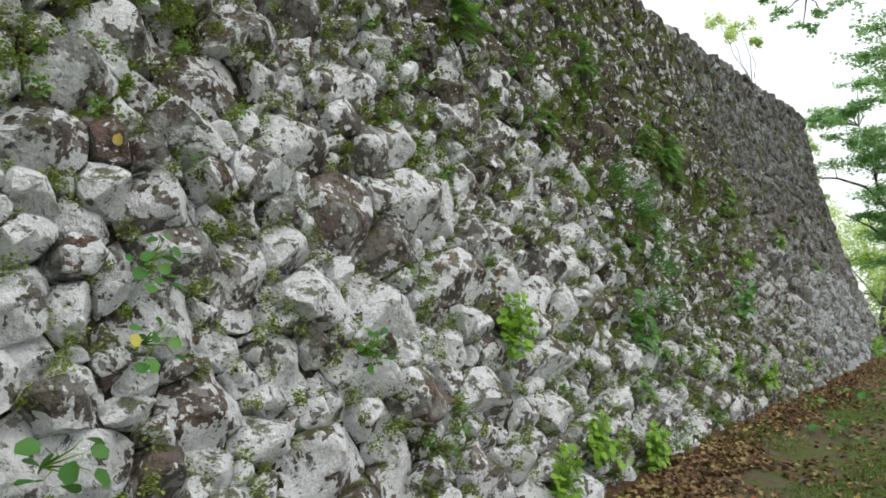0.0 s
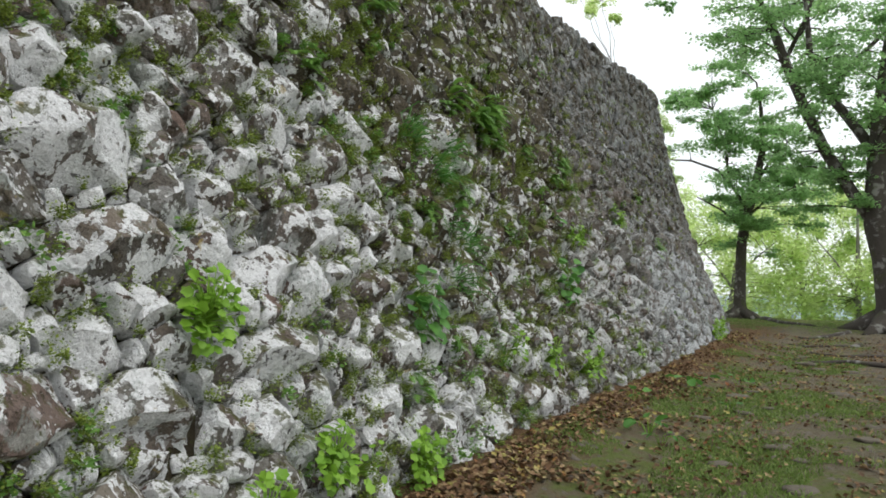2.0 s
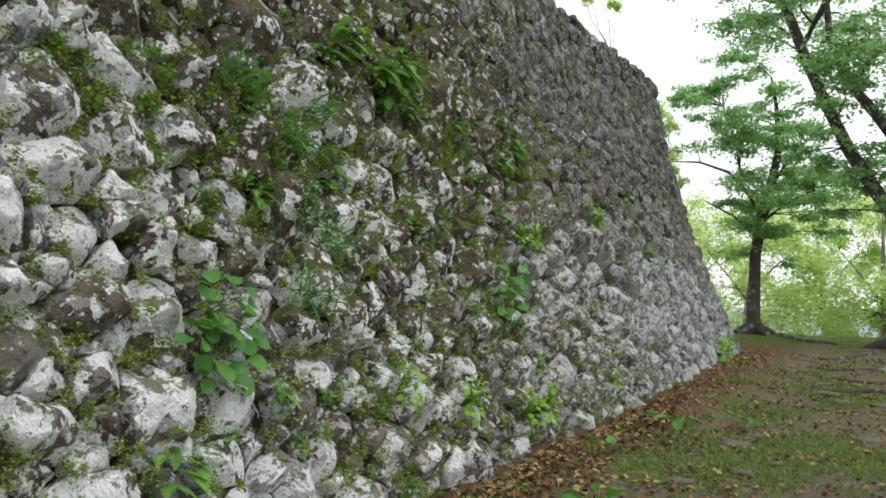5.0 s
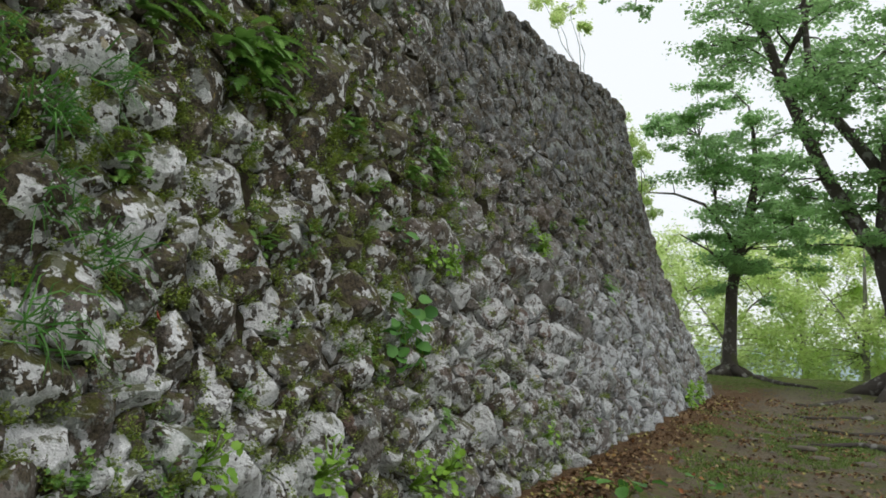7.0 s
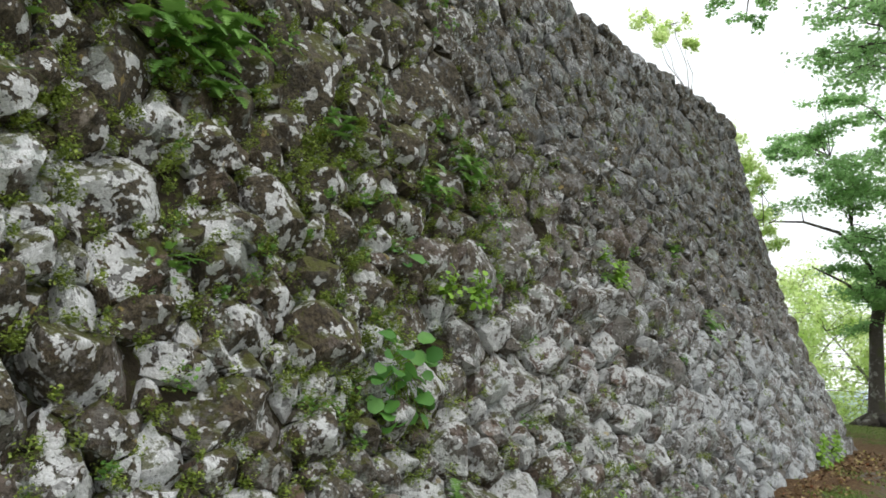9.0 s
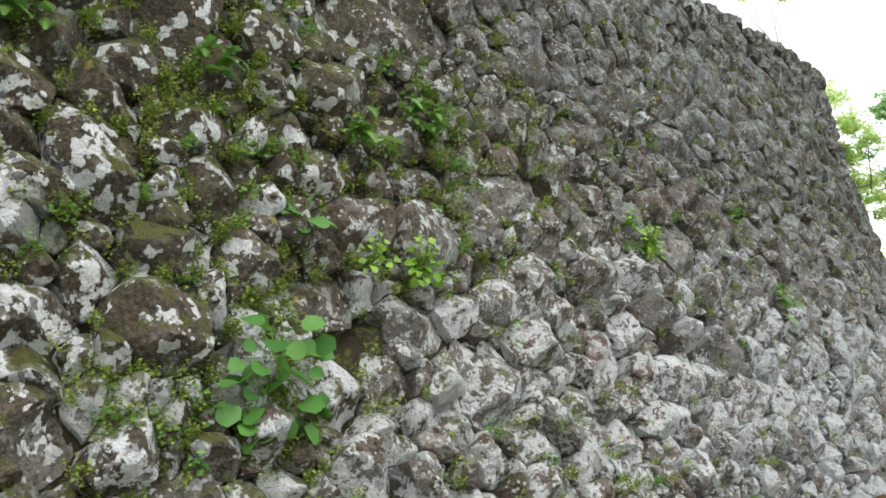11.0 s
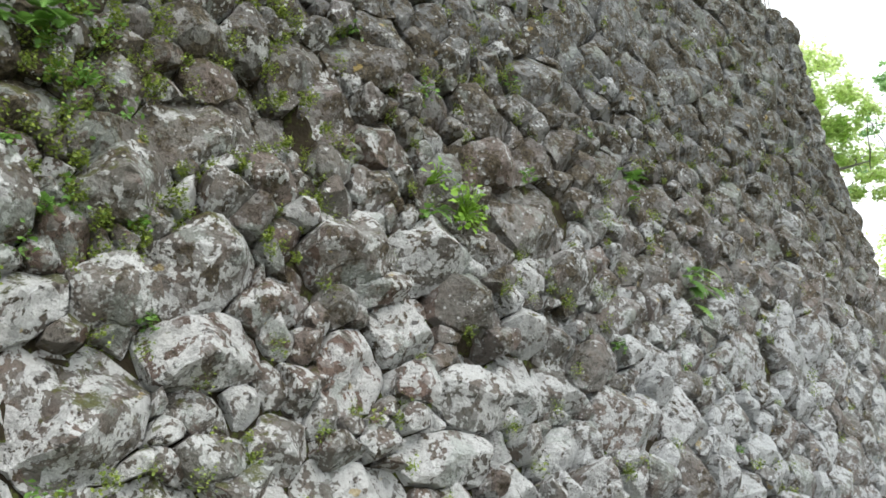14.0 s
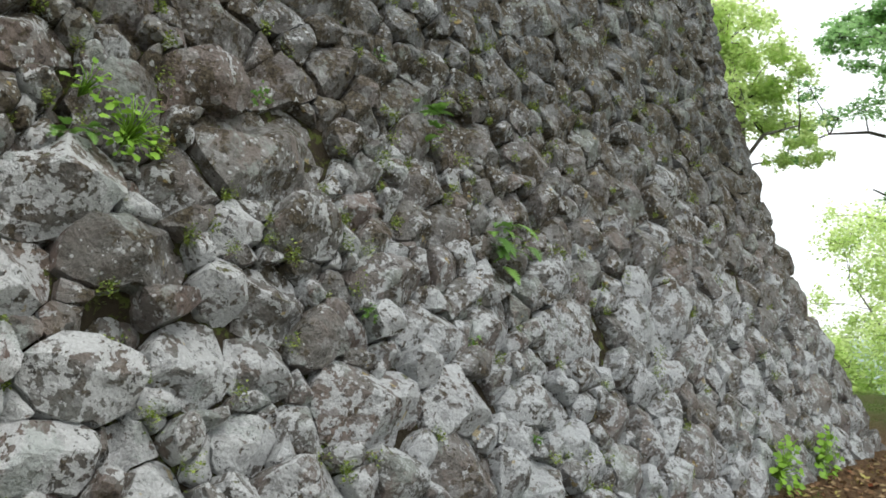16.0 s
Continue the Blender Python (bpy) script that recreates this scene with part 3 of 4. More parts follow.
def stone_verts(poly, size, around, rings):
    """A weathered block whose outline is the polygon: worn edge, broken facets, a tilted face."""
    c = poly.mean(0)
    ang = np.linspace(0, 2 * math.pi, around, endpoint=False) + rng.uniform(0, 0.2)
    dirs = np.stack([np.cos(ang), np.sin(ang)], 1)
    e0, e1 = poly, np.roll(poly, -1, 0)
    rad = np.full(around, 9.0)
    for p, q in zip(e0, e1):
        ed = q - p
        den = dirs[:, 0] * ed[1] - dirs[:, 1] * ed[0]
        den = np.where(np.abs(den) < 1e-9, 1e-9, den)
        w = p - c
        t = (w[0] * ed[1] - w[1] * ed[0]) / den
        rad = np.where((t > 1e-6) & (t < rad), t, rad)
    rad = np.minimum(rad, 2.6 * np.median(rad))
    sm = 0.25 * np.roll(rad, 1) + 0.5 * rad + 0.25 * np.roll(rad, -1)
    rad = np.minimum(rad, 0.8 * rad + 0.2 * sm) * rng.uniform(0.95, 1.05, around)
    gap = rng.uniform(0.0, 0.007) + 0.013 * size
    rad = np.maximum(rad - gap, 0.3 * rad)
    calm = min(1.25, max(0.0, (c[0] - 13.0) / 6.0, (c[1] - 2.8) / 1.4))
    high = size * rng.uniform(0.28, 0.6) * (1 - 0.6 * calm)
    proud = (rng.uniform(-0.09, 0.055) if size > 0.07 else rng.uniform(-0.085, 0.0)) * (1 - 0.55 * calm)
    if any(abs(c[0] - hy) < 0.13 and abs(c[1] - hz) < 0.10 and size < 0.13 for hy, hz in HOLLOWS):
        proud, high = -0.2, high * 0.4
    if c[0] > corner_y(c[1]) - 1.2:
        high, proud = high * 0.5, proud * 0.3
    tilt = rng.normal(0, 0.24, 2) * (1 - 0.4 * calm) + np.array([0.0, -0.05])
    facets = []
    for k in range(int(rng.integers(4, 8))):
        q = rng.uniform(0, 2 * math.pi)
        steep = rng.uniform(0.25, 1.5) * (1 - 0.4 * calm)
        facets.append((-steep * np.array([math.cos(q), math.sin(q)]), high * rng.uniform(0.5, 0.9) + 0.4 * steep * size * rng.uniform(0.2, 1.0)))
    if size > 0.06:
        steep = rng.uniform(0.8, 1.9) * (1 - 0.4 * calm)
        facets.append((np.array([rng.normal(0, 0.3), steep]), high * 0.8 + 0.4 * steep * size * rng.uniform(0.3, 1.0)))
    key = rng.uniform(0, 50, 2)
    rows = []
    for k, f in enumerate(rings + (0.0,)):
        d = dirs * (rad * f)[:, None]
        if k == 0:
            h = np.full(around, -0.26)
        else:
            h = high * (1 - f ** 12) ** 0.6 + d @ tilt
            for slope, top in facets:
                h = np.minimum(h, top + d @ slope)
            h = np.maximum(h + proud, min(-0.10, proud) - 0.03 * f)
        for i in range(around if f > 0 else 1):
            u, v = warp(c[0] + d[i, 0], c[1] + d[i, 1])
            hh = h[i]
            if k > 0:
                s = 1.0 / max(size, 0.07)
                hh += size * 0.10 * noise.noise((u * s * 1.3 + key[0], v * s * 1.3, key[1])) + 0.016 * noise.noise((u * 13, v * 13, key[0])) + 0.010 * noise.noise((u * 34, v * 34, key[1]))
            lim = corner_y(v) + 0.08
            over = max(0.0, u - (lim - 0.12))
            if over:
                hh -= 0.8 * over * over / 0.12
                u = min(u, lim)
            nz = 0.31 if v < 3.4 else 0.18
            rows.append((face_x(u, v) + hh * 0.95, u, v + hh * nz))
    return rows


def stone_faces(around, rings):
    faces, n = [], len(rings)
    for k in range(n - 1):
        for i in range(around):
            j = (i + 1) % around
            faces.append((k * around + i, k * around + j, (k + 1) * around + j, (k + 1) * around + i))
    last, mid = (n - 1) * around, n * around
    return faces + [(last + i, last + (i + 1) % around, mid) for i in range(around)]


def stone_mesh(name, verts, faces, pale):
    me = mesh_of(name, verts, faces, STONE, True, 24)
    me.attributes.new("pale", "FLOAT", "POINT").data.foreach_set("value", np.asarray(pale, np.float32))
    return me


def build_rampart():
    seeds, pale = sow()
    cells = outlines(seeds, len(pale))
    shapes = {kind: stone_faces(*kind) for kind in (LARGE, SMALL)}
    # earth packed behind the joints, coloured dark for their shade, deep where a stone has fallen out
    verts, faces = [], []
    ycols = np.concatenate([np.linspace(-14, 0, 8), np.arange(0.15, CORNER_Y - 0.1, 0.13)])
    rows = 46
    for y in ycols:
        for f in np.linspace(0, 1, rows):
            z = -0.6 + f * (crest(min(y, CORNER_Y)) + 0.5)
            yy = min(y, corner_y(z) - 0.14)
            depth = 0.15 + 0.04 * noise.noise((y * 2.2, z * 2.2, 50))
            if any(abs(yy - hy) < 0.14 and abs(z - hz) < 0.11 for hy, hz in HOLLOWS):
                depth = 0.32
            verts.append((face_x(yy, z) - depth, yy, z))
    for f in np.linspace(0, 1, rows):
        z = -0.6 + f * (crest(CORNER_Y) + 0.5)
        verts.append((-16.0, corner_y(z) - 0.14, z))
    for i in range(len(ycols)):
        for k in range(rows - 1):
            a = i * rows + k
            faces.append((a, a + rows, a + rows + 1, a + 1))
    core = new("wall_rampart", mesh_of("wall_rampart", verts, faces, SHADED_EARTH))
    tagged(core, "tall battered dry-stone castle rampart of lichen-covered rubble", "stone wall", kind="structure")
    area = [0.0 if p is None else 0.5 * abs(np.dot(p[:, 0], np.roll(p[:, 1], -1)) - np.dot(p[:, 1], np.roll(p[:, 0], -1))) for p in cells]
    order = sorted((k for k, p in enumerate(cells) if p is not None), key=lambda k: -area[k])
    single = set([k for k in order if 1.2 < cells[k][:, 0].mean() < 16.5 and 0.1 < cells[k][:, 1].mean() < 3.3][:300])
    jv, jf, jp, off = [], [], [], 0
    for k, poly in enumerate(cells):
        if poly is None or area[k] < 0.0009 or poly[:, 1].max() < float(np.interp(poly[:, 0].mean(), BASE_Y, BASE_Z)) - 0.1:
            continue
        size = 0.5 * math.sqrt(area[k])
        kind = LARGE if size > 0.075 else SMALL
        v = stone_verts(poly, size, *kind)
        if k in single:
            child("stone", stone_mesh("stone", v, shapes[kind], [pale[k]] * len(v)), core)
        else:
            jv += v
            jf += [tuple(i + off for i in q) for q in shapes[kind]]
            jp += [pale[k]] * len(v)
            off += len(v)
    rest = child("rubble_stones", stone_mesh("rubble_stones", jv, jf, jp), core, "grey and brown lichened rubble stones")
    tagged(rest, kind="stuff")
    # earth fill on top, behind the crest
    tv = []
    ty = np.linspace(-14, corner_y(6.6) - 0.3, 30)
    tx = [0.25, 0.9, 2.5, 6.0, 12.0]
    for y in ty:
        for d in tx:
            tv.append((face_x(y, crest(y)) - d, y, crest(y) - 0.12 + 0.05 * noise.noise((d, y, 1))))
    tf = [(i * 5 + k, i * 5 + k + 1, i * 5 + k + 6, i * 5 + k + 5) for i in range(29) for k in range(4)]
    tagged(new("rampart_top", mesh_of("rampart_top", tv, tf, GROUND)), "grassy earth platform on top of the rampart", "ground", kind="structure")
    return cells


CELLS = build_rampart()


# ---- leaves and plants ----
def leaf_cloud(centres, spread, flat, count, size, seed, droop=0.0):
    """Arrays of small folded leaves round many centres: vertices and triangles."""
    r = np.random.default_rng(seed)
    c = np.repeat(np.asarray(centres, float), count, 0)
    sp = np.repeat(np.broadcast_to(np.asarray(spread, float), (len(centres),)), count)
    n = len(c)
    a, q = r.uniform(0, 2 * math.pi, n), np.sqrt(r.uniform(0, 1, n))
    p = c + np.stack([np.cos(a) * q * sp, np.sin(a) * q * sp, r.normal(0, 1, n) * flat * sp - droop * q * q * sp], 1)
    t = r.normal(0, 1, (n, 3))
    t[:, 2] *= 0.45
    t /= np.linalg.norm(t, axis=1)[:, None]
    up = r.normal(0, 0.55, (n, 3)) + np.array([0, 0, 1.0])
    side = np.cross(t, up)
    side /= np.linalg.norm(side, axis=1)[:, None] + 1e-6
    up = np.cross(side, t)
    L = size * r.uniform(0.6, 1.3, n)[:, None]
    v = np.stack([p - t * L * 0.5, p + side * L * 0.34 + up * L * 0.10, p + t * L * 0.5, p - side * L * 0.34 + up * L * 0.10], 1).reshape(-1, 3)
    k = np.arange(n)[:, None] * 4
    f = np.concatenate([k + np.array([[0, 1, 2]]), k + np.array([[0, 2, 3]])], 1).reshape(-1, 3)
    return v, f


def tube(bm, points, radii, sides=8, wob=0.0, seed=0):
    """A tapering round limb along the points, added to bm."""
    pts = [Vector(p) for p in points]
    rings = []
    for k, p in enumerate(pts):
        d = (pts[min(k + 1, len(pts) - 1)] - pts[max(k - 1, 0)]).normalized()
        a = d.orthogonal().normalized() if abs(d.z) < 0.95 else Vector((1, 0, 0))
        a = (a - d * a.dot(d)).normalized()
        b = d.cross(a)
        ring = []
        for i in range(sides):
            q = 2 * math.pi * i / sides
            rr = radii[k] * (1 + wob * noise.noise((math.cos(q) * 1.7, math.sin(q) * 1.7, k * 0.6 + seed)))
            ring.append(bm.verts.new(p + (a * math.cos(q) + b * math.sin(q)) * rr))
        rings.append(ring)
    for r0, r1 in zip(rings, rings[1:]):
        for i in range(sides):
            bm.faces.new((r0[i], r0[(i + 1) % sides], r1[(i + 1) % sides], r1[i]))
    bm.faces.new(rings[-1])
    bm.faces.new(rings[0][::-1])


def curve_between(a, b, steps, sag, seed):
    """Points from a to b with a gentle bend and some waver."""
    a, b = Vector(a), Vector(b)
    n = (b - a).length
    out = []
    for k in range(steps + 1):
        f = k / steps
        w = math.sin(math.pi * f) * n * 0.06
        p = a.lerp(b, f) + Vector((noise.noise((f * 3, seed, 1)) * w * 2, noise.noise((f * 3, seed, 5)) * w * 2, sag * n * math.sin(math.pi * f)))
        out.append(p)
    return out


def part(name, bm, material, parent, label=""):
    me = bpy.data.meshes.new(name)
    bmesh.ops.recalc_face_normals(bm, faces=bm.faces)
    bm.to_mesh(me)
    bm.free()
    me.materials.append(material)
    me.polygons.foreach_set("use_smooth", [True] * len(me.polygons))
    return child(name, me, parent, label)


def tree(name, foot, trunk, limbs, sprays, leaf, leaf_size, per_spray, label, seed, twig=0.03, droop=0.25, flat=0.10):
    """trunk: points and radii; limbs: lists of (x, y, z, radius); sprays: (x, y, z, radius) of the flat fans of leaves. All relative to the foot."""
    root = tagged(new(name), label, "tree")
    root.location = foot
    r = np.random.default_rng(seed)
    bm = bmesh.new()
    tube(bm, [p[:3] for p in trunk], [p[3] for p in trunk], 12, 0.25, seed)
    for k in range(6):
        a = k * 1.05 + r.uniform(-0.3, 0.3)
        w = trunk[0][3]
        tube(bm, [(0.5 * w * math.cos(a), 0.5 * w * math.sin(a), 0.35 * w), (1.3 * w * math.cos(a), 1.3 * w * math.sin(a), 0.06), (2.3 * w * math.cos(a), 2.3 * w * math.sin(a), -0.12)], [w * 0.55, w * 0.32, w * 0.12], 6)
    part("trunk", bm, BARK if leaf is LEAF_TREE else BARK_PALE, root)
    anchors = [Vector(p[:3]) for p in trunk[len(trunk) // 2:]]
    for limb in limbs:
        bm = bmesh.new()
        tube(bm, [p[:3] for p in limb], [p[3] * 0.72 for p in limb], 8, 0.2, seed + 2)
        part("limb", bm, BARK if leaf is LEAF_TREE else BARK_PALE, root)
        anchors += [Vector(p[:3]) for p in limb]
        anchors += [Vector(p[:3]).lerp(Vector(q[:3]), 0.5) for p, q in zip(limb, limb[1:])]
    bm = bmesh.new()
    centres, sizes = [], []
    for k, (x, y, z, rad) in enumerate(sprays):
        c = Vector((x, y, z))
        a = min(anchors, key=lambda p: (p - c).length + 1.4 * max(0, p.z - c.z))
        pts = curve_between(a, c, 6, 0.05, k + seed)
        tube(bm, pts, [twig * (1 - 0.11 * i) for i in range(7)], 5)
        for j in range(7):
            q = r.uniform(0, 2 * math.pi)
            d = rad * r.uniform(0.25, 0.95)
            e = c + Vector((math.cos(q) * d, math.sin(q) * d, r.normal(0, 0.12) * rad - droop * d * d / max(rad, 0.1) * 0.6))
            tube(bm, [c, c.lerp(e, 0.5) + Vector((0, 0, 0.05 * rad)), e], [twig * 0.4, twig * 0.3, twig * 0.12], 4)
            centres.append(e)
            sizes.append(rad * r.uniform(0.22, 0.42))
            if rad > 0.5:
                centres.append(c.lerp(e, 0.55))
                sizes.append(rad * r.uniform(0.2, 0.36))
    tagged(part("branchwork", bm, BARK, root), kind="stuff")
    v, f = leaf_cloud(centres, sizes, flat * 2, max(4, per_spray // 14), leaf_size, seed, droop)
    crown = child("crown", fast_mesh("crown", v, f, leaf), root)
    tagged(crown, kind="stuff")
    return root


def layered(rng_seed, layers, spread_y=1.0):
    """Spray places in flat storeys: (height, reach, number, spray radius, shift in x)."""
    r = np.random.default_rng(rng_seed)
    out = []
    for z, reach, n, rad, dx in layers:
        for k in range(n):
            a, d = r.uniform(0, 2 * math.pi), reach * math.sqrt(r.uniform(0.05, 1))
            out.append((dx + d * math.cos(a), spread_y * d * math.sin(a), z + r.normal(0, 0.36) - 0.05 * d, rad * r.uniform(0.75, 1.25)))
    return out


# slender maple by the corner, its trunk lost in the crown
tree("maple_tree", (-3.75, 30.0, ground_z(-3.75, 30.0)),
     [(0, 0, -0.2, 0.36), (0, 0, 0.12, 0.27), (-0.03, 0, 0.5, 0.21), (0.02, 0, 1.4, 0.18), (0.05, 0, 2.4, 0.165), (0.22, 0, 3.4, 0.145), (0.5, 0, 4.4, 0.13), (0.7, 0.1, 5.6, 0.09), (0.65, 0.1, 6.8, 0.06), (0.5, 0.1, 7.8, 0.03)],
     [[(0.25, 0, 3.5, 0.09), (-0.2, -0.1, 4.3, 0.08), (-0.7, -0.1, 4.9, 0.06), (-1.6, 0.1, 5.3, 0.045), (-2.4, 0.2, 5.4, 0.03), (-3.3, 0.3, 5.2, 0.012)],
      [(0.5, 0, 4.4, 0.08), (1.1, -0.3, 5.3, 0.06), (1.9, -0.4, 6.0, 0.03)], [(0.1, 0, 2.9, 0.07), (-0.5, -0.6, 3.5, 0.05), (-1.2, -1.0, 3.9, 0.02)],
      [(0.2, 0, 3.3, 0.07), (0.9, -0.5, 3.8, 0.05), (1.7, -0.9, 4.1, 0.02)], [(-0.3, -0.1, 4.4, 0.06), (-0.5, 0.0, 5.8, 0.05), (-0.9, 0.1, 7.0, 0.02)]],
     layered(3, [(2.9, 0.8, 5, 0.55, 0.3), (3.4, 1.5, 10, 0.7, 0.8), (4.1, 1.9, 13, 0.75, 1.0), (4.9, 2.1, 13, 0.8, 0.9), (5.7, 2.2, 11, 0.75, 0.6), (6.5, 2.1, 10, 0.7, 0.2), (7.3, 2.0, 8, 0.65, -0.2), (8.1, 1.7, 7, 0.55, -0.5)])
     + [(-2.2, 0.2, 5.7, 0.45), (-2.9, 0.3, 5.5, 0.4), (-3.3, 0.3, 5.0, 0.3), (-2.7, 0, 6.4, 0.5), (-1.7, 0.1, 5.8, 0.5), (-2.2, 0.1, 7.2, 0.5), (-1.9, 0, 6.7, 0.5)],
     LEAF_TREE, 0.105, 440, "slender grey-barked maple with layered green foliage beside the path", 21, 0.018, 0.10, 0.16)

# big forked maple on the right of the path
tree("maple_tree", (0.55, 25.0, ground_z(0.55, 25.0)),
     [(0.1, 0, -0.2, 0.62), (0.08, 0, 0.15, 0.5), (0.02, 0, 0.7, 0.40), (-0.12, 0, 1.8, 0.36), (-0.3, 0, 2.7, 0.34), (-0.35, 0, 3.4, 0.30), (-0.3, 0, 4.6, 0.24), (-0.15, 0, 6.2, 0.20), (0.1, 0, 8.0, 0.16), (0.4, 0, 10.0, 0.10), (0.5, 0, 12.0, 0.05)],
     [[(-0.3, 0, 2.6, 0.25), (-0.9, 0, 3.5, 0.22), (-1.5, -0.1, 4.6, 0.20), (-2.0, -0.2, 5.8, 0.18), (-2.35, -0.2, 6.7, 0.17), (-2.75, -0.3, 7.9, 0.15), (-3.3, -0.3, 9.2, 0.12), (-4.4, -0.4, 10.0, 0.07), (-5.6, -0.5, 9.9, 0.03)],
      [(-0.3, 0, 4.4, 0.2), (-0.9, 0.3, 5.4, 0.18), (-1.5, 0.4, 6.3, 0.16), (-1.9, 0.4, 7.4, 0.12), (-2.0, 0.4, 8.8, 0.09), (-1.9, 0.3, 10.5, 0.05)],
      [(-1.45, 0.4, 6.2, 0.1), (-0.9, 0.5, 7.0, 0.09), (-0.2, 0.6, 7.7, 0.08), (0.5, 0.8, 8.5, 0.06), (1.4, 1.0, 9.4, 0.03)],
      [(-2.5, -0.2, 7.0, 0.08), (-1.9, -0.4, 8.2, 0.07), (-1.5, -0.5, 9.6, 0.04)],
      [(0.0, 0, 6.8, 0.1), (1.2, -0.3, 8.0, 0.08), (2.4, -0.4, 8.8, 0.04)]],
     layered(8, [(3.6, 1.8, 8, 0.8, 0.3), (4.2, 2.2, 11, 0.85, -0.1), (4.9, 2.4, 13, 0.9, -0.4), (5.9, 2.6, 11, 0.9, -0.9), (6.8, 2.9, 12, 0.95, -0.9), (7.7, 3.1, 13, 1.0, -1.1), (8.6, 3.2, 13, 1.0, -1.1), (9.5, 3.2, 13, 1.0, -1.3), (10.6, 3.2, 12, 1.0, -1.4), (11.8, 2.6, 9, 1.0, -1.0)])
     + [(-4.6, -0.4, 9.6, 0.5), (-5.2, -0.5, 9.3, 0.45), (-5.7, -0.5, 9.0, 0.4), (-6.2, -0.4, 9.6, 0.4), (-5.0, -0.6, 10.2, 0.5), (-4.1, -0.2, 8.7, 0.5), (-4.0, -0.3, 7.9, 0.4), (-6.7, -0.5, 10.1, 0.35), (-5.9, -0.2, 10.4, 0.4)],
     LEAF_TREE, 0.105, 380, "large forked maple with dark leaning limbs and layered green foliage", 33, 0.028, 0.22, 0.12)

# pale-leaved tree behind the corner, seen over and past the wall
tree("broadleaf_tree", (-6.9, 27.0, ground_z(-6.9, 27.0)),
     [(0, 0, -0.2, 0.28), (0, 0, 0.3, 0.2), (0.05, 0, 2.0, 0.17), (0.2, 0, 4.0, 0.14), (0.3, -0.1, 5.4, 0.08), (0.1, -0.3, 6.6, 0.05), (-0.1, -0.6, 7.6, 0.02)],
     [[(0.2, 0, 4.2, 0.07), (0.7, 0, 4.8, 0.05), (1.3, 0.1, 4.9, 0.02)]],
     layered(45, [(5.2, 0.9, 5, 0.6, 0.2), (5.9, 1.1, 7, 0.65, 0.2), (6.6, 1.0, 7, 0.65, 0.1), (7.2, 0.8, 4, 0.55, 0.0)]) + [(0.75, -0.3, 6.9, 0.5), (0.9, 0, 6.3, 0.55), (0.55, 0.2, 5.7, 0.55), (0.3, 0.4, 7.2, 0.5), (0.1, 0, 6.4, 0.6), (0.5, 0.2, 5.1, 0.5), (1.3, 0.1, 5.9, 0.35), (-0.6, 0, 7.2, 0.7), (1.3, 0.1, 4.6, 0.3), (1.6, 0.2, 4.3, 0.3),
      (0.9, 0.1, 4.3, 0.3), (-0.5, -1.9, 9.3, 0.4), (-0.2, -1.7, 9.6, 0.4), (-0.9, -2.0, 9.8, 0.4), (0.1, -1.8, 9.0, 0.3), (-1.0, 0.5, 6.0, 0.7)],
     LEAF_HAZED, 0.09, 800, "pale green young tree growing behind the rampart corner", 41, 0.014, 0.2, 0.32)

# light young trees on the slope behind the path's end, their leaf colour paled for haze
YOUNG = [(-8.2, 42.0, 6.3), (-5.2, 38.0, 5.4), (-2.6, 43.0, 6.6), (-0.4, 39.0, 5.8), (2.2, 42.0, 6.8), (5.0, 38.0, 6.4), (8.5, 44.0, 7.2), (-9.6, 36.5, 1.6), (-11.5, 42.0, 1.9)]
for k, (x, y, h) in enumerate(YOUNG):
    z = ground_z(x, y)
    top = h + 1.0 - z - 0.6
    bend = 0.5 * math.sin(k * 2.1)
    tree("young_tree", (x, y, z),
         [(0, 0, -0.2, 0.22), (0, 0, 0.3, 0.15), (0.2 * bend, 0, top * 0.3, 0.12), (0.6 * bend, 0, top * 0.6, 0.08), (bend, 0, top * 0.95, 0.03)],
         [[(0.3 * bend, 0, top * 0.35, 0.08), (0.3 * bend - 0.8, 0.2, top * 0.55, 0.05), (0.3 * bend - 1.5, 0.3, top * 0.7, 0.02)],
          [(0.4 * bend, 0, top * 0.4, 0.07), (0.4 * bend + 0.9, -0.2, top * 0.6, 0.05), (0.4 * bend + 1.7, -0.3, top * 0.72, 0.02)]],
         layered(60 + k, [(top * f, 2.7 - 1.3 * abs(f - 0.5), 5, 0.9, 0.4 * bend) for f in (0.12, 0.22, 0.32, 0.42, 0.52, 0.62, 0.72, 0.82, 0.92, 1.0)]),
         LEAF_HAZED, 0.15, 300, "pale green young tree on the slope beyond the path", 70 + k, 0.014, 0.15, 0.5)


# ---- plants on the wall ----
def on_face(y, z, out=0.02):
    return Vector((face_x(y, z) + out * 0.95, y, z + out * 0.3))


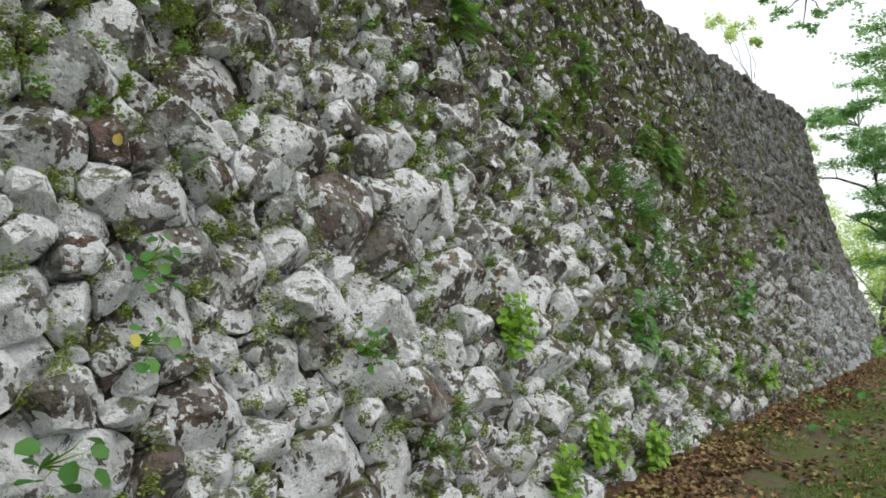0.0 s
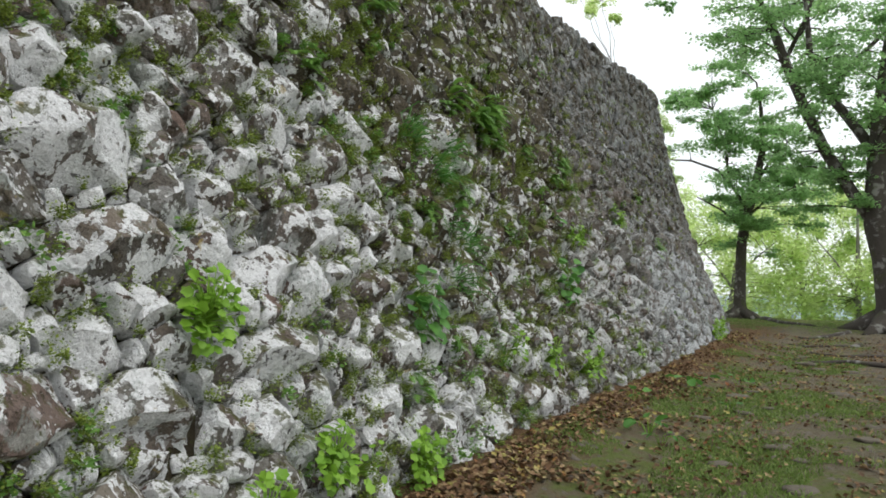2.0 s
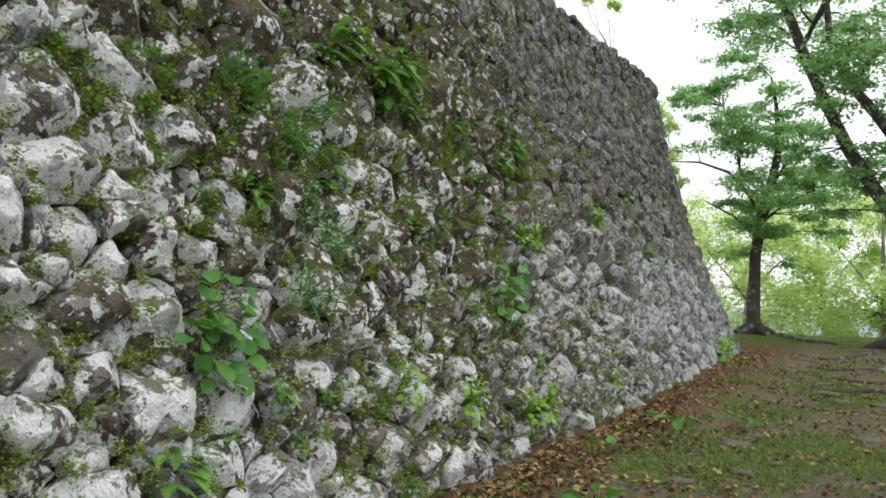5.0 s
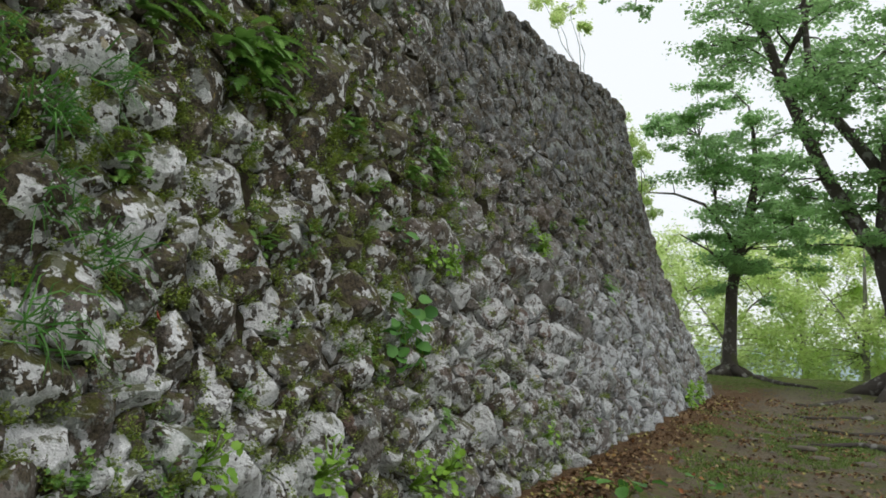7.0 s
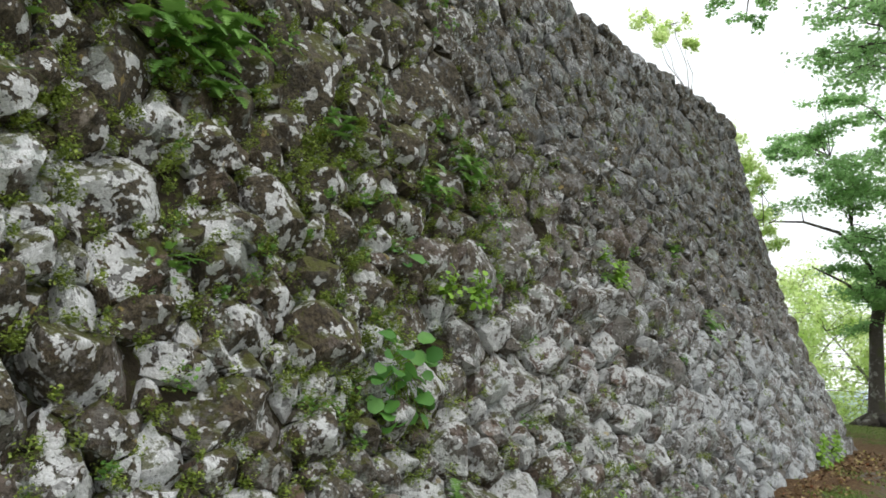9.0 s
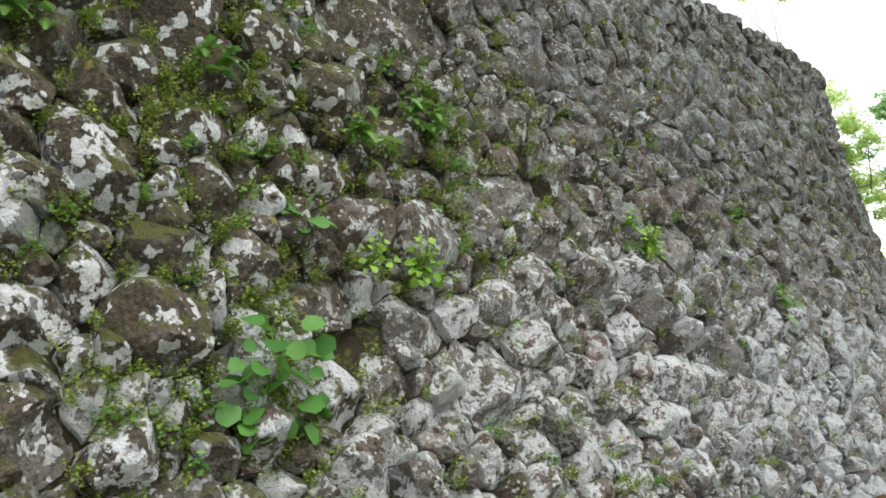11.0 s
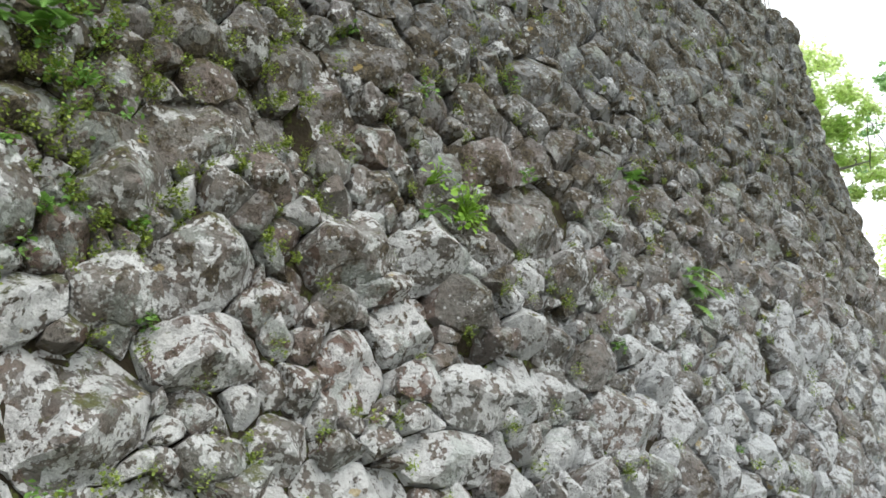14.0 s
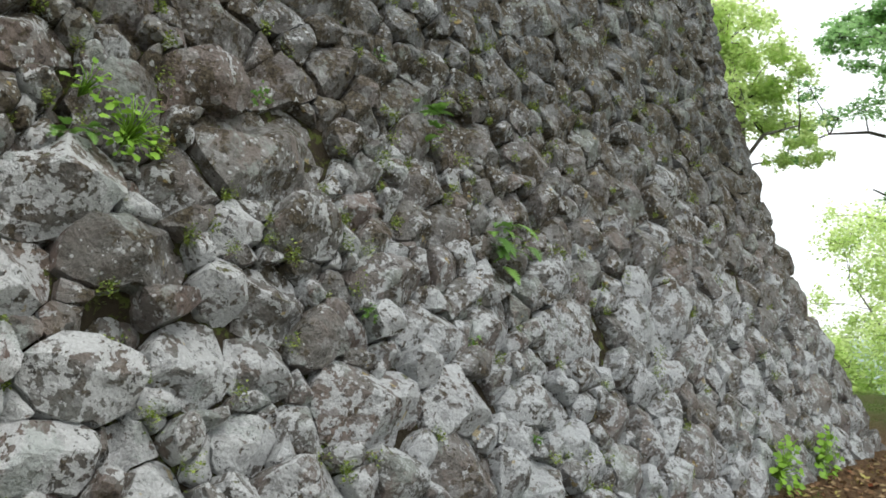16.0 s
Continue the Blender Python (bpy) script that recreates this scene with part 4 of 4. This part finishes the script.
def broad_leaf_mesh(name, material, teeth=0.05):
    """A heart-shaped leaf, folded along its midrib, with a wavy rim; one unit long."""
    n = 14
    bm = bmesh.new()
    rim = []
    for k in range(n):
        a = 2 * math.pi * k / n
        r = 0.5 * (1 - 0.22 * math.cos(a)) * (1 + teeth * (-1) ** k)
        x, y = 0.5 - r * math.cos(a) * 1.0, 0.9 * r * math.sin(a)
        if k == 0:
            x = 0.16
        rim.append(bm.verts.new((x, y, 0.22 * abs(y) - 0.25 * (x - 0.4) ** 2)))
    ribs = [bm.verts.new((x, 0, -0.25 * (x - 0.4) ** 2 - 0.02)) for x in (0.35, 0.7)]
    half = n // 2
    for k in range(n):
        a, b = rim[k], rim[(k + 1) % n]
        m0 = ribs[0] if min(k, n - 1 - k) < half // 2 else ribs[1]
        bm.faces.new((a, b, m0))
    bm.faces.new((rim[half // 2], ribs[1], ribs[0]))
    bm.faces.new((rim[n - half // 2], ribs[0], ribs[1]))
    me = bpy.data.meshes.new(name)
    bm.to_mesh(me)
    bm.free()
    me.materials.append(material)
    me.polygons.foreach_set("use_smooth", [True] * len(me.polygons))
    return me


BROAD = broad_leaf_mesh("broad_leaf", LEAF_WALL)
LIME = broad_leaf_mesh("lime_leaf", LEAF_LIME, 0.12)


def leafy_plant(name, base, mesh, count, size, spread, hang, label, seed, out=Vector((0.95, 0, 0.3)), group=""):
    """A rosette of stalked leaves that springs from a joint of the wall or from the ground."""
    r = np.random.default_rng(seed)
    root = tagged(new(name), label, "plant", group)
    root.location = base
    bm = bmesh.new()
    tips = []
    for k in range(count):
        a = 2 * math.pi * (k + r.uniform(-0.3, 0.3)) / count * 2.4
        d = spread * math.sqrt((k + 0.6) / count)
        tip = Vector((0, math.cos(a) * d, math.sin(a) * d * 1.05 - hang * spread)) + out * (0.05 * r.uniform(0.5, 1.5) + 0.2 * spread)
        if abs(out.x) < 0.5:
            tip = Vector((math.cos(a) * d, math.sin(a) * d, 0.05 + 0.5 * spread * r.uniform(0.4, 1.0)))
        tips.append(tip)
        tube(bm, [Vector((0, 0, 0)) - out * 0.05, tip * 0.5 + out * 0.03, tip], [0.004, 0.003, 0.002], 4)
    part("stalk", bm, LEAF_LIME, root)
    for tip in tips:
        ob = child("leaf", mesh, root)
        ob.location = tip
        q = out.normalized() * 0.6 + Vector((0, 0, 0.8)) + Vector(r.normal(0, 0.5, 3))
        fwd = (tip - out * tip.dot(out) + Vector((0, 0, -0.25 * spread)) + Vector(r.normal(0, 0.2, 3)) * spread)
        q.normalize()
        fwd = (fwd - q * fwd.dot(q)).normalized()
        side = q.cross(fwd)
        m = Matrix((fwd, side, q)).transposed().to_quaternion()
        ob.rotation_mode = "QUATERNION"
        ob.rotation_quaternion = m
        k = size * r.uniform(0.65, 1.2)
        ob.scale = (k, k, k)
    return root


for k, (y, z, n, s, sp, hang) in enumerate([(10.28, 1.74, 34, 0.10, 0.22, 0.5), (6.72, 1.46, 40, 0.095, 0.22, 0.5), (10.55, 2.39, 6, 0.09, 0.08, 0.1), (1.88, 1.56, 13, 0.058, 0.10, 0.3), (1.84, 1.26, 10, 0.058, 0.09, 0.3), (1.42, 0.88, 9, 0.07, 0.10, 0.1), (3.05, 1.2, 22, 0.045, 0.09, 0.2)]):
    leafy_plant("broadleaf_plant", on_face(y, z), BROAD, n, s, sp, hang, "green broad-leaved plant growing from a wall joint", 200 + k, group="plants on the wall")
for k, (y, z, n, s, sp) in enumerate([(4.47, 1.28, 110, 0.056, 0.17), (5.18, 0.53, 90, 0.052, 0.15), (6.1, 0.38, 80, 0.056, 0.16), (4.55, 0.36, 70, 0.062, 0.17), (5.5, 0.46, 10, 0.06, 0.12), (19.4, 0.9, 50, 0.07, 0.22), (20.4, 0.92, 50, 0.07, 0.24), (13.87, 2.68, 56, 0.042, 0.13),
                                      (13.7, 2.86, 16, 0.04, 0.08), (11.27, 2.22, 34, 0.05, 0.11), (10.95, 2.22, 18, 0.045, 0.09), (9.05, 0.88, 34, 0.055, 0.15), (10.4, 0.74, 34, 0.055, 0.16), (12.45, 0.82, 18, 0.05, 0.1), (10.0, 0.72, 26, 0.055, 0.15), (8.2, 1.02, 24, 0.055, 0.13)]):
    leafy_plant("lime_leaf_plant", on_face(y, z), LIME, n, s, sp, -0.15, "bright lime-green leafy clump rooted in the wall", 300 + k, group="plants on the wall")


def fern_clump(name, y, z, n, length, label, seed):
    """Arching fronds with many small leaflets."""
    r = np.random.default_rng(seed)
    root = tagged(new(name), label, "plant", "plants on the wall")
    root.location = on_face(y, z, 0.0)
    for k in range(int(n * 1.8)):
        a = r.uniform(0, 2 * math.pi)
        L = length * r.uniform(0.3, 0.8)
        d = Vector((0.75 + 0.3 * r.uniform(), math.cos(a) * 1.1, 0.35 + 0.5 * math.sin(a))).normalized()
        vs, fs = [], []
        side = d.cross(Vector((0, 0, 1))).normalized()
        for i in range(11):
            f = i / 10
            vs.append(d * L * f + Vector((0, 0, -0.55 * L * f * f)))
        for i in range(10):
            f = i / 10
            w = L * 0.26 * math.sin(math.pi * min(1, 0.2 + f * 0.8)) + 0.004
            for sgn in (-1, 1):
                t = side * sgn * w + d * w * 0.45 + Vector((0, 0, -0.2 * w))
                m = vs[i].lerp(vs[i + 1], 0.5)
                vs += [m + t * 0.6 + d * 0.03 * L, vs[i] + t, vs[i] + t * 0.55 - d * 0.015 * L]
                b = len(vs) - 3
                fs.append((i, i + 1, b, b + 1, b + 2) if sgn > 0 else (i + 1, i, b + 2, b + 1, b))
        start = Vector((0.02, r.normal(0, 0.28) * length, r.normal(0, 0.28) * length))
        vs = [start + p for p in vs]
        child("frond", mesh_of("frond", vs, fs, LEAF_FERN, False), root)
    return root


for k, (y, z, n, L) in enumerate([(9.42, 3.45, 16, 0.34), (9.05, 3.3, 14, 0.34), (9.3, 3.2, 12, 0.28), (7.34, 4.0, 12, 0.32), (4.97, 3.7, 16, 0.34), (8.61, 3.43, 12, 0.3), (11.1, 2.95, 14, 0.22), (11.55, 3.2, 14, 0.2), (10.23, 3.12, 10, 0.2), (11.7, 3.22, 9, 0.2),
                                  (16.35, 2.53, 14, 0.24), (15.9, 3.28, 10, 0.2), (13.67, 2.7, 8, 0.16), (8.03, 2.36, 10, 0.22), (7.29, 2.1, 9, 0.2), (6.38, 0.87, 9, 0.2), (8.35, 3.26, 10, 0.26), (8.95, 2.1, 8, 0.16), (6.0, 3.0, 10, 0.24), (10.6, 1.1, 8, 0.16), (7.1, 1.1, 10, 0.18)]):
    fern_clump("fern", y, z, n, L, "small green fern arching from a joint in the rampart", 400 + k)


def grass_blades(points, length, out, seed, width=0.008):
    r = np.random.default_rng(seed)
    p = np.asarray(points, float)
    n = len(p)
    d = r.normal(0, 0.45, (n, 3)) + np.asarray(out, float)
    d /= np.linalg.norm(d, axis=1)[:, None]
    L = length * r.uniform(0.5, 1.3, n)[:, None]
    side = np.cross(d, r.normal(0, 1, (n, 3)))
    side = side / np.linalg.norm(side, axis=1)[:, None] * width
    mid = p + d * L * 0.55
    tip = p + d * L + np.array([0, 0, -1.0]) * L * 0.35
    v = np.stack([p - side, p + side, mid + side * 0.7, mid - side * 0.7, tip], 1).reshape(-1, 3)
    k = np.arange(n)[:, None] * 5
    f = np.concatenate([k + np.array([[0, 1, 2]]), k + np.array([[0, 2, 3]]), k + np.array([[3, 2, 4]])], 1).reshape(-1, 3)
    return v, f


for k, (y, z, n) in enumerate([(7.67, 2.5, 70), (7.6, 2.1, 60), (7.85, 1.9, 40), (7.5, 1.6, 45), (8.05, 2.75, 40), (7.3, 2.8, 50)]):
    r = np.random.default_rng(500 + k)
    pts = [on_face(y + r.normal(0, 0.07), z + r.normal(0, 0.06), 0.03) - on_face(y, z) for _ in range(n)]
    tuft = new("grass_tuft", fast_mesh("grass_tuft", *grass_blades(pts, 0.26, (0.9, 0, 0.35), 520 + k, 0.005), LEAF_WALL))
    tuft.location = on_face(y, z)
    tagged(tuft, "tuft of long green grass hanging from the rampart", "grass", "grass tufts on the wall")


def build_sedum():
    """Tiny yellow-green stonecrop and moss in the joints, thickest on the mossy middle stretch."""
    r = np.random.default_rng(77)
    centres, sizes = [], []
    for poly in CELLS:
        if poly is None:
            continue
        for u, v in poly:
            if not (0.8 < u < 20.5 and 0.2 < v < 5.6):
                continue
            want = 0.34 if u < 6 else 0.5 if u < 10.6 else 0.22 if u < 13 else 0.07
            want *= 1.3 if v > 2.2 else 0.8
            want *= 0.4 + 1.5 * max(0, 0.5 + noise.noise((u * 0.8, v * 0.8, 4)))
            if r.random() < want * 0.85:
                centres.append(on_face(*warp(u, v), r.uniform(-0.06, 0.02)))
                sizes.append(r.uniform(0.022, 0.055))
    v, f = leaf_cloud(centres, sizes, 0.6, 60, 0.017, 78)
    ob = new("stonecrop", fast_mesh("stonecrop", v, f, LEAF_SEDUM))
    tagged(ob, "yellow-green stonecrop and moss filling the wall joints", "moss", kind="stuff")


build_sedum()


def build_greenery():
    """Small leafy sprigs sprouting from the joints of the mossy stretch."""
    r = np.random.default_rng(177)
    centres, sizes = [], []
    for poly in CELLS:
        if poly is None:
            continue
        for u, v in poly:
            if not (0.8 < u < 17 and 0.25 < v < 4.8):
                continue
            want = 0.10 if u < 3.5 else 0.2 if u < 6 else 0.3 if u < 10.8 else 0.14 if u < 12.5 else 0.03
            want *= 1.25 if v > 2.0 else 0.6
            want *= max(0, 0.25 + 2.2 * noise.noise((u * 0.9, v * 0.7, 14)))
            if r.random() < want * 0.4:
                centres.append(on_face(*warp(u, v), r.uniform(-0.05, 0.04)))
                sizes.append(r.uniform(0.03, 0.085))
    v, f = leaf_cloud(centres, sizes, 0.5, 34, 0.032, 178, 0.5)
    tagged(new("wall_sprigs", fast_mesh("wall_sprigs", v, f, LEAF_FERN)), "small fresh green leafy sprigs sprouting from wall joints", "plant", kind="stuff")


build_greenery()


# ---- forest floor ----
def litter_material():
    g = Graph("dead_leaf")
    c = g.ramp(g.random(), [(0.0, (0.06, 0.035, 0.02)), (0.3, (0.13, 0.07, 0.035)), (0.55, (0.22, 0.13, 0.065)), (0.78, (0.30, 0.22, 0.12)), (0.92, (0.34, 0.31, 0.09)), (1.0, (0.24, 0.07, 0.03))])
    return g.finish(g.mix(0.4, c, g.ramp(g.noise(60, 4), [(0.3, (0.4, 0.4, 0.4)), (0.7, (1.2, 1.2, 1.2))]), "MULTIPLY"), 0.75, spec=0.25)


LITTER = litter_material()


def build_litter():
    r = np.random.default_rng(90)
    pts = []
    while len(pts) < 15000:
        y = r.uniform(2.5, 23)
        d = abs(r.normal(0, 0.42)) if r.random() < 0.55 else r.uniform(0, 4.5)
        if d < 0.9 and r.random() < min(0.85, max(0.0, (y - 7) * 0.09)) or noise.noise((d * 0.9, y * 0.9, 19)) < r.uniform(-0.6, 0.1):
            continue
        x = face_x(y, ground_z(-2.5, y)) + 0.08 + d
        if noise.noise((x * 1.3, y * 1.3, 9)) < -0.15 and d > 0.5:
            continue
        pts.append((x, y, ground_z(x, y) + r.uniform(0.006, 0.03)))
    v, f = leaf_cloud(pts, 0.01, 0.1, 1, 0.055, 91)
    tagged(new("leaf_litter", fast_mesh("leaf_litter", v, f, LITTER)), "dead brown leaves strewn along the foot of the wall", "leaf litter", kind="stuff")


def build_grass():
    r = np.random.default_rng(95)
    pts = []
    while len(pts) < 105000:
        y = r.uniform(4.0, 20) if r.random() < 0.75 else r.uniform(20, 36)
        x = r.uniform(-2.6, 4.5)
        if y > 24:
            x = r.uniform(-6, 7)
        if x < face_x(min(y, 22), 0.5) + 0.15 and y < 23.4:
            continue
        w = noise.noise((x * 0.9, y * 0.55, 2)) + 0.35 * noise.noise((x * 3, y * 3, 6)) + (0.25 if y > 25 else 0.05 - 0.03 * max(0, y - 10)) + 0.4 * math.exp(-((x + 1.1) / 0.6) ** 2) - (0.5 if 0.6 < x < 2.6 and y < 24 else 0)
        if w < r.uniform(0.0, 0.3):
            continue
        pts.append((x, y, ground_z(x, y) - 0.005))
    v, f = grass_blades(pts, 0.055, (0, 0, 1.0), 96, 0.006)
    tagged(new("grass", fast_mesh("grass", v, f, LEAF_GRASS)), "short sparse green grass and moss beside the path", "grass", kind="stuff")


LEAF_GRASS = leaf_material("grass_blade", (0.08, 0.14, 0.025), (0.23, 0.32, 0.085), 0.35)
build_litter()
build_grass()
for k, (x, y, n, s, sp) in enumerate([(-1.69, 8.95, 9, 0.10, 0.17), (-1.5, 8.6, 5, 0.08, 0.12), (-1.95, 12.3, 8, 0.13, 0.2), (-1.5, 13.2, 6, 0.1, 0.16), (-2.2, 10.4, 7, 0.08, 0.14), (-1.3, 11.0, 5, 0.08, 0.12)]):
    leafy_plant("ground_plant", (x, y, ground_z(x, y)), BROAD, n, s, sp, 0.0, "low green broad-leaved plant among the dead leaves", 600 + k, Vector((0, 0, 1)), "ground plants")


def root_thing(points, radius, seed):
    bm = bmesh.new()
    pts = []
    for a, b in zip(points, points[1:]):
        for f in (0, 0.25, 0.5, 0.75):
            x, y = a[0] + (b[0] - a[0]) * f, a[1] + (b[1] - a[1]) * f
            x += 0.06 * noise.noise((x * 2, y * 2, seed))
            pts.append((x, y, ground_z(x, y) + radius * 0.25 * (1 + noise.noise((x * 3, y * 3, seed)))))
    n = len(pts)
    tube(bm, pts, [radius * (1 - 0.75 * k / n) for k in range(n)], 7, 0.4, seed)
    me = bpy.data.meshes.new("tree_root")
    bm.to_mesh(me)
    bm.free()
    me.materials.append(BARK)
    me.polygons.foreach_set("use_smooth", [True] * len(me.polygons))
    tagged(new("tree_root", me), "weathered grey tree root lying across the trodden path", "root", "roots across the path")


for k, (pts, rad) in enumerate([([(1.6, 17.3), (0.4, 17.1), (-0.3, 17.6), (-1.1, 17.2)], 0.09), ([(1.9, 15.0), (0.9, 15.6), (0.1, 15.2)], 0.05), ([(0.9, 19.8), (-0.4, 19.1), (-1.2, 19.7)], 0.06), ([(-0.1, 21.4), (-0.9, 20.6), (-1.7, 20.9)], 0.05),
                                ([(-2.9, 28.6), (-2.0, 26.4), (-1.0, 25.2)], 0.09), ([(-0.4, 24.0), (-1.2, 22.6), (-1.5, 21.9)], 0.06)]):
    root_thing(pts, rad, k + 3)


def path_stone_material():
    g = Graph("muddy_stone")
    c = g.mix(g.noise(18, 6, 0.7), (0.06, 0.05, 0.036), (0.17, 0.15, 0.12))
    return g.finish(c, 0.9, g.noise(30, 6), 0.6, 0.02, 0.2)


PATH_STONE = path_stone_material()


def build_path_stones():
    r = np.random.default_rng(130)
    for k in range(46):
        y = r.uniform(5.0, 22.0)
        x = r.uniform(-1.6, 2.2)
        w = r.uniform(0.05, 0.16)
        bm = bmesh.new()
        bmesh.ops.create_icosphere(bm, subdivisions=2, radius=1.0)
        for v in bm.verts:
            q = 1 + 0.35 * noise.noise(v.co * 1.3 + Vector((k * 3.1, 0, 0)))
            v.co = Vector((v.co.x * w * q * 1.3, v.co.y * w * q, min(v.co.z, 0.6) * w * 0.35 * q))
        me = bpy.data.meshes.new("path_stone")
        bm.to_mesh(me)
        bm.free()
        me.materials.append(PATH_STONE)
        me.polygons.foreach_set("use_smooth", [True] * len(me.polygons))
        ob = new("path_stone", me)
        ob.location, ob.rotation_euler = (x, y, ground_z(x, y) + 0.002), (0, 0, r.uniform(0, 6))
        tagged(ob, "flat grey stone half sunk in the path", "stone", "stones in the path")


build_path_stones()


def build_rubbish():
    """Pebbles and clods that lie thick on the bare earth."""
    r = np.random.default_rng(140)
    pts, n = [], 0
    while len(pts) < 5200:
        y = r.uniform(4, 26)
        x = r.uniform(-2.3, 2.8)
        if x > face_x(y, 0.6) + 0.2 and noise.noise((x * 1.1, y * 1.1, 40)) > r.uniform(-0.5, 0.4):
            pts.append((x, y, ground_z(x, y)))
    p = np.array(pts)
    n = len(p)
    w = 0.012 + 0.03 * r.uniform(0, 1, n) ** 3
    a = r.uniform(0, 6.28, n)
    ring = []
    for k in range(5):
        q = a + k * 1.2566
        rr = w * r.uniform(0.7, 1.3, n)
        ring.append(p + np.stack([np.cos(q) * rr * 1.3, np.sin(q) * rr, -0.004 + 0 * rr], 1))
    top = p + np.stack([r.normal(0, 0.2, n) * w, r.normal(0, 0.2, n) * w, w * r.uniform(0.4, 0.9, n)], 1)
    v = np.stack(ring + [top], 1).reshape(-1, 3)
    k = np.arange(n)[:, None] * 6
    f = np.concatenate([k + np.array([[i, (i + 1) % 5, 5]]) for i in range(5)], 1).reshape(-1, 3)
    tagged(new("pebbles", fast_mesh("pebbles", v, f, PATH_STONE, True)), "small brown pebbles and clods on the bare path", "gravel", kind="stuff")


build_rubbish()


# ---- far hills ----
def hill(name, y, height, low, colour, seed):
    # distance haze is painted straight into the ridge colour
    g = Graph("woodland_painted_haze")
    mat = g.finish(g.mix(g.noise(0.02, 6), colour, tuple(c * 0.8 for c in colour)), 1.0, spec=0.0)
    xs = np.linspace(-1400, 1400, 120)
    v = []
    for x in xs:
        top = height * (0.7 + 0.5 * noise.noise((x * 0.002, seed, 0)) + 0.12 * noise.noise((x * 0.012, seed, 3)))
        v += [(x, y, low), (x, y + 80, top)]
    f = [(2 * i, 2 * i + 2, 2 * i + 3, 2 * i + 1) for i in range(len(xs) - 1)]
    tagged(new(name, mesh_of(name, v, f, mat)), "far wooded mountain ridge, blue distance haze painted into its colour", "hill", kind="structure")


# pale blues stand in for haze, paler on the farther ridge
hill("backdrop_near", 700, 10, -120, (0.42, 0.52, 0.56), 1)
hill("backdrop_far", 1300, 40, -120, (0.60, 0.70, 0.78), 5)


# ---- single coloured leaves caught on the stones ----
def caught_leaf(y, z, colour, label, turn):
    g = Graph("withered_leaf")
    mat = g.finish(g.mix(g.noise(60, 4), colour, tuple(c * 0.6 for c in colour)), 0.6, spec=0.3)
    ob = new("withered_leaf", broad_leaf_mesh("withered_leaf", mat))
    ob.location, ob.scale = on_face(y, z, 0.09), (0.05, 0.045, 0.045)
    ob.rotation_euler = (radians(turn), radians(65), radians(10))
    tagged(ob, label, "leaf", "withered leaves")


caught_leaf(1.73, 1.27, (0.55, 0.50, 0.10), "yellow withered leaf caught on a wall stone", 20)
caught_leaf(1.78, 2.03, (0.50, 0.38, 0.08), "ochre withered leaf caught on a wall stone", 70)
caught_leaf(8.02, 1.66, (0.50, 0.06, 0.03), "small red leaf on the mossy wall stones", 140)
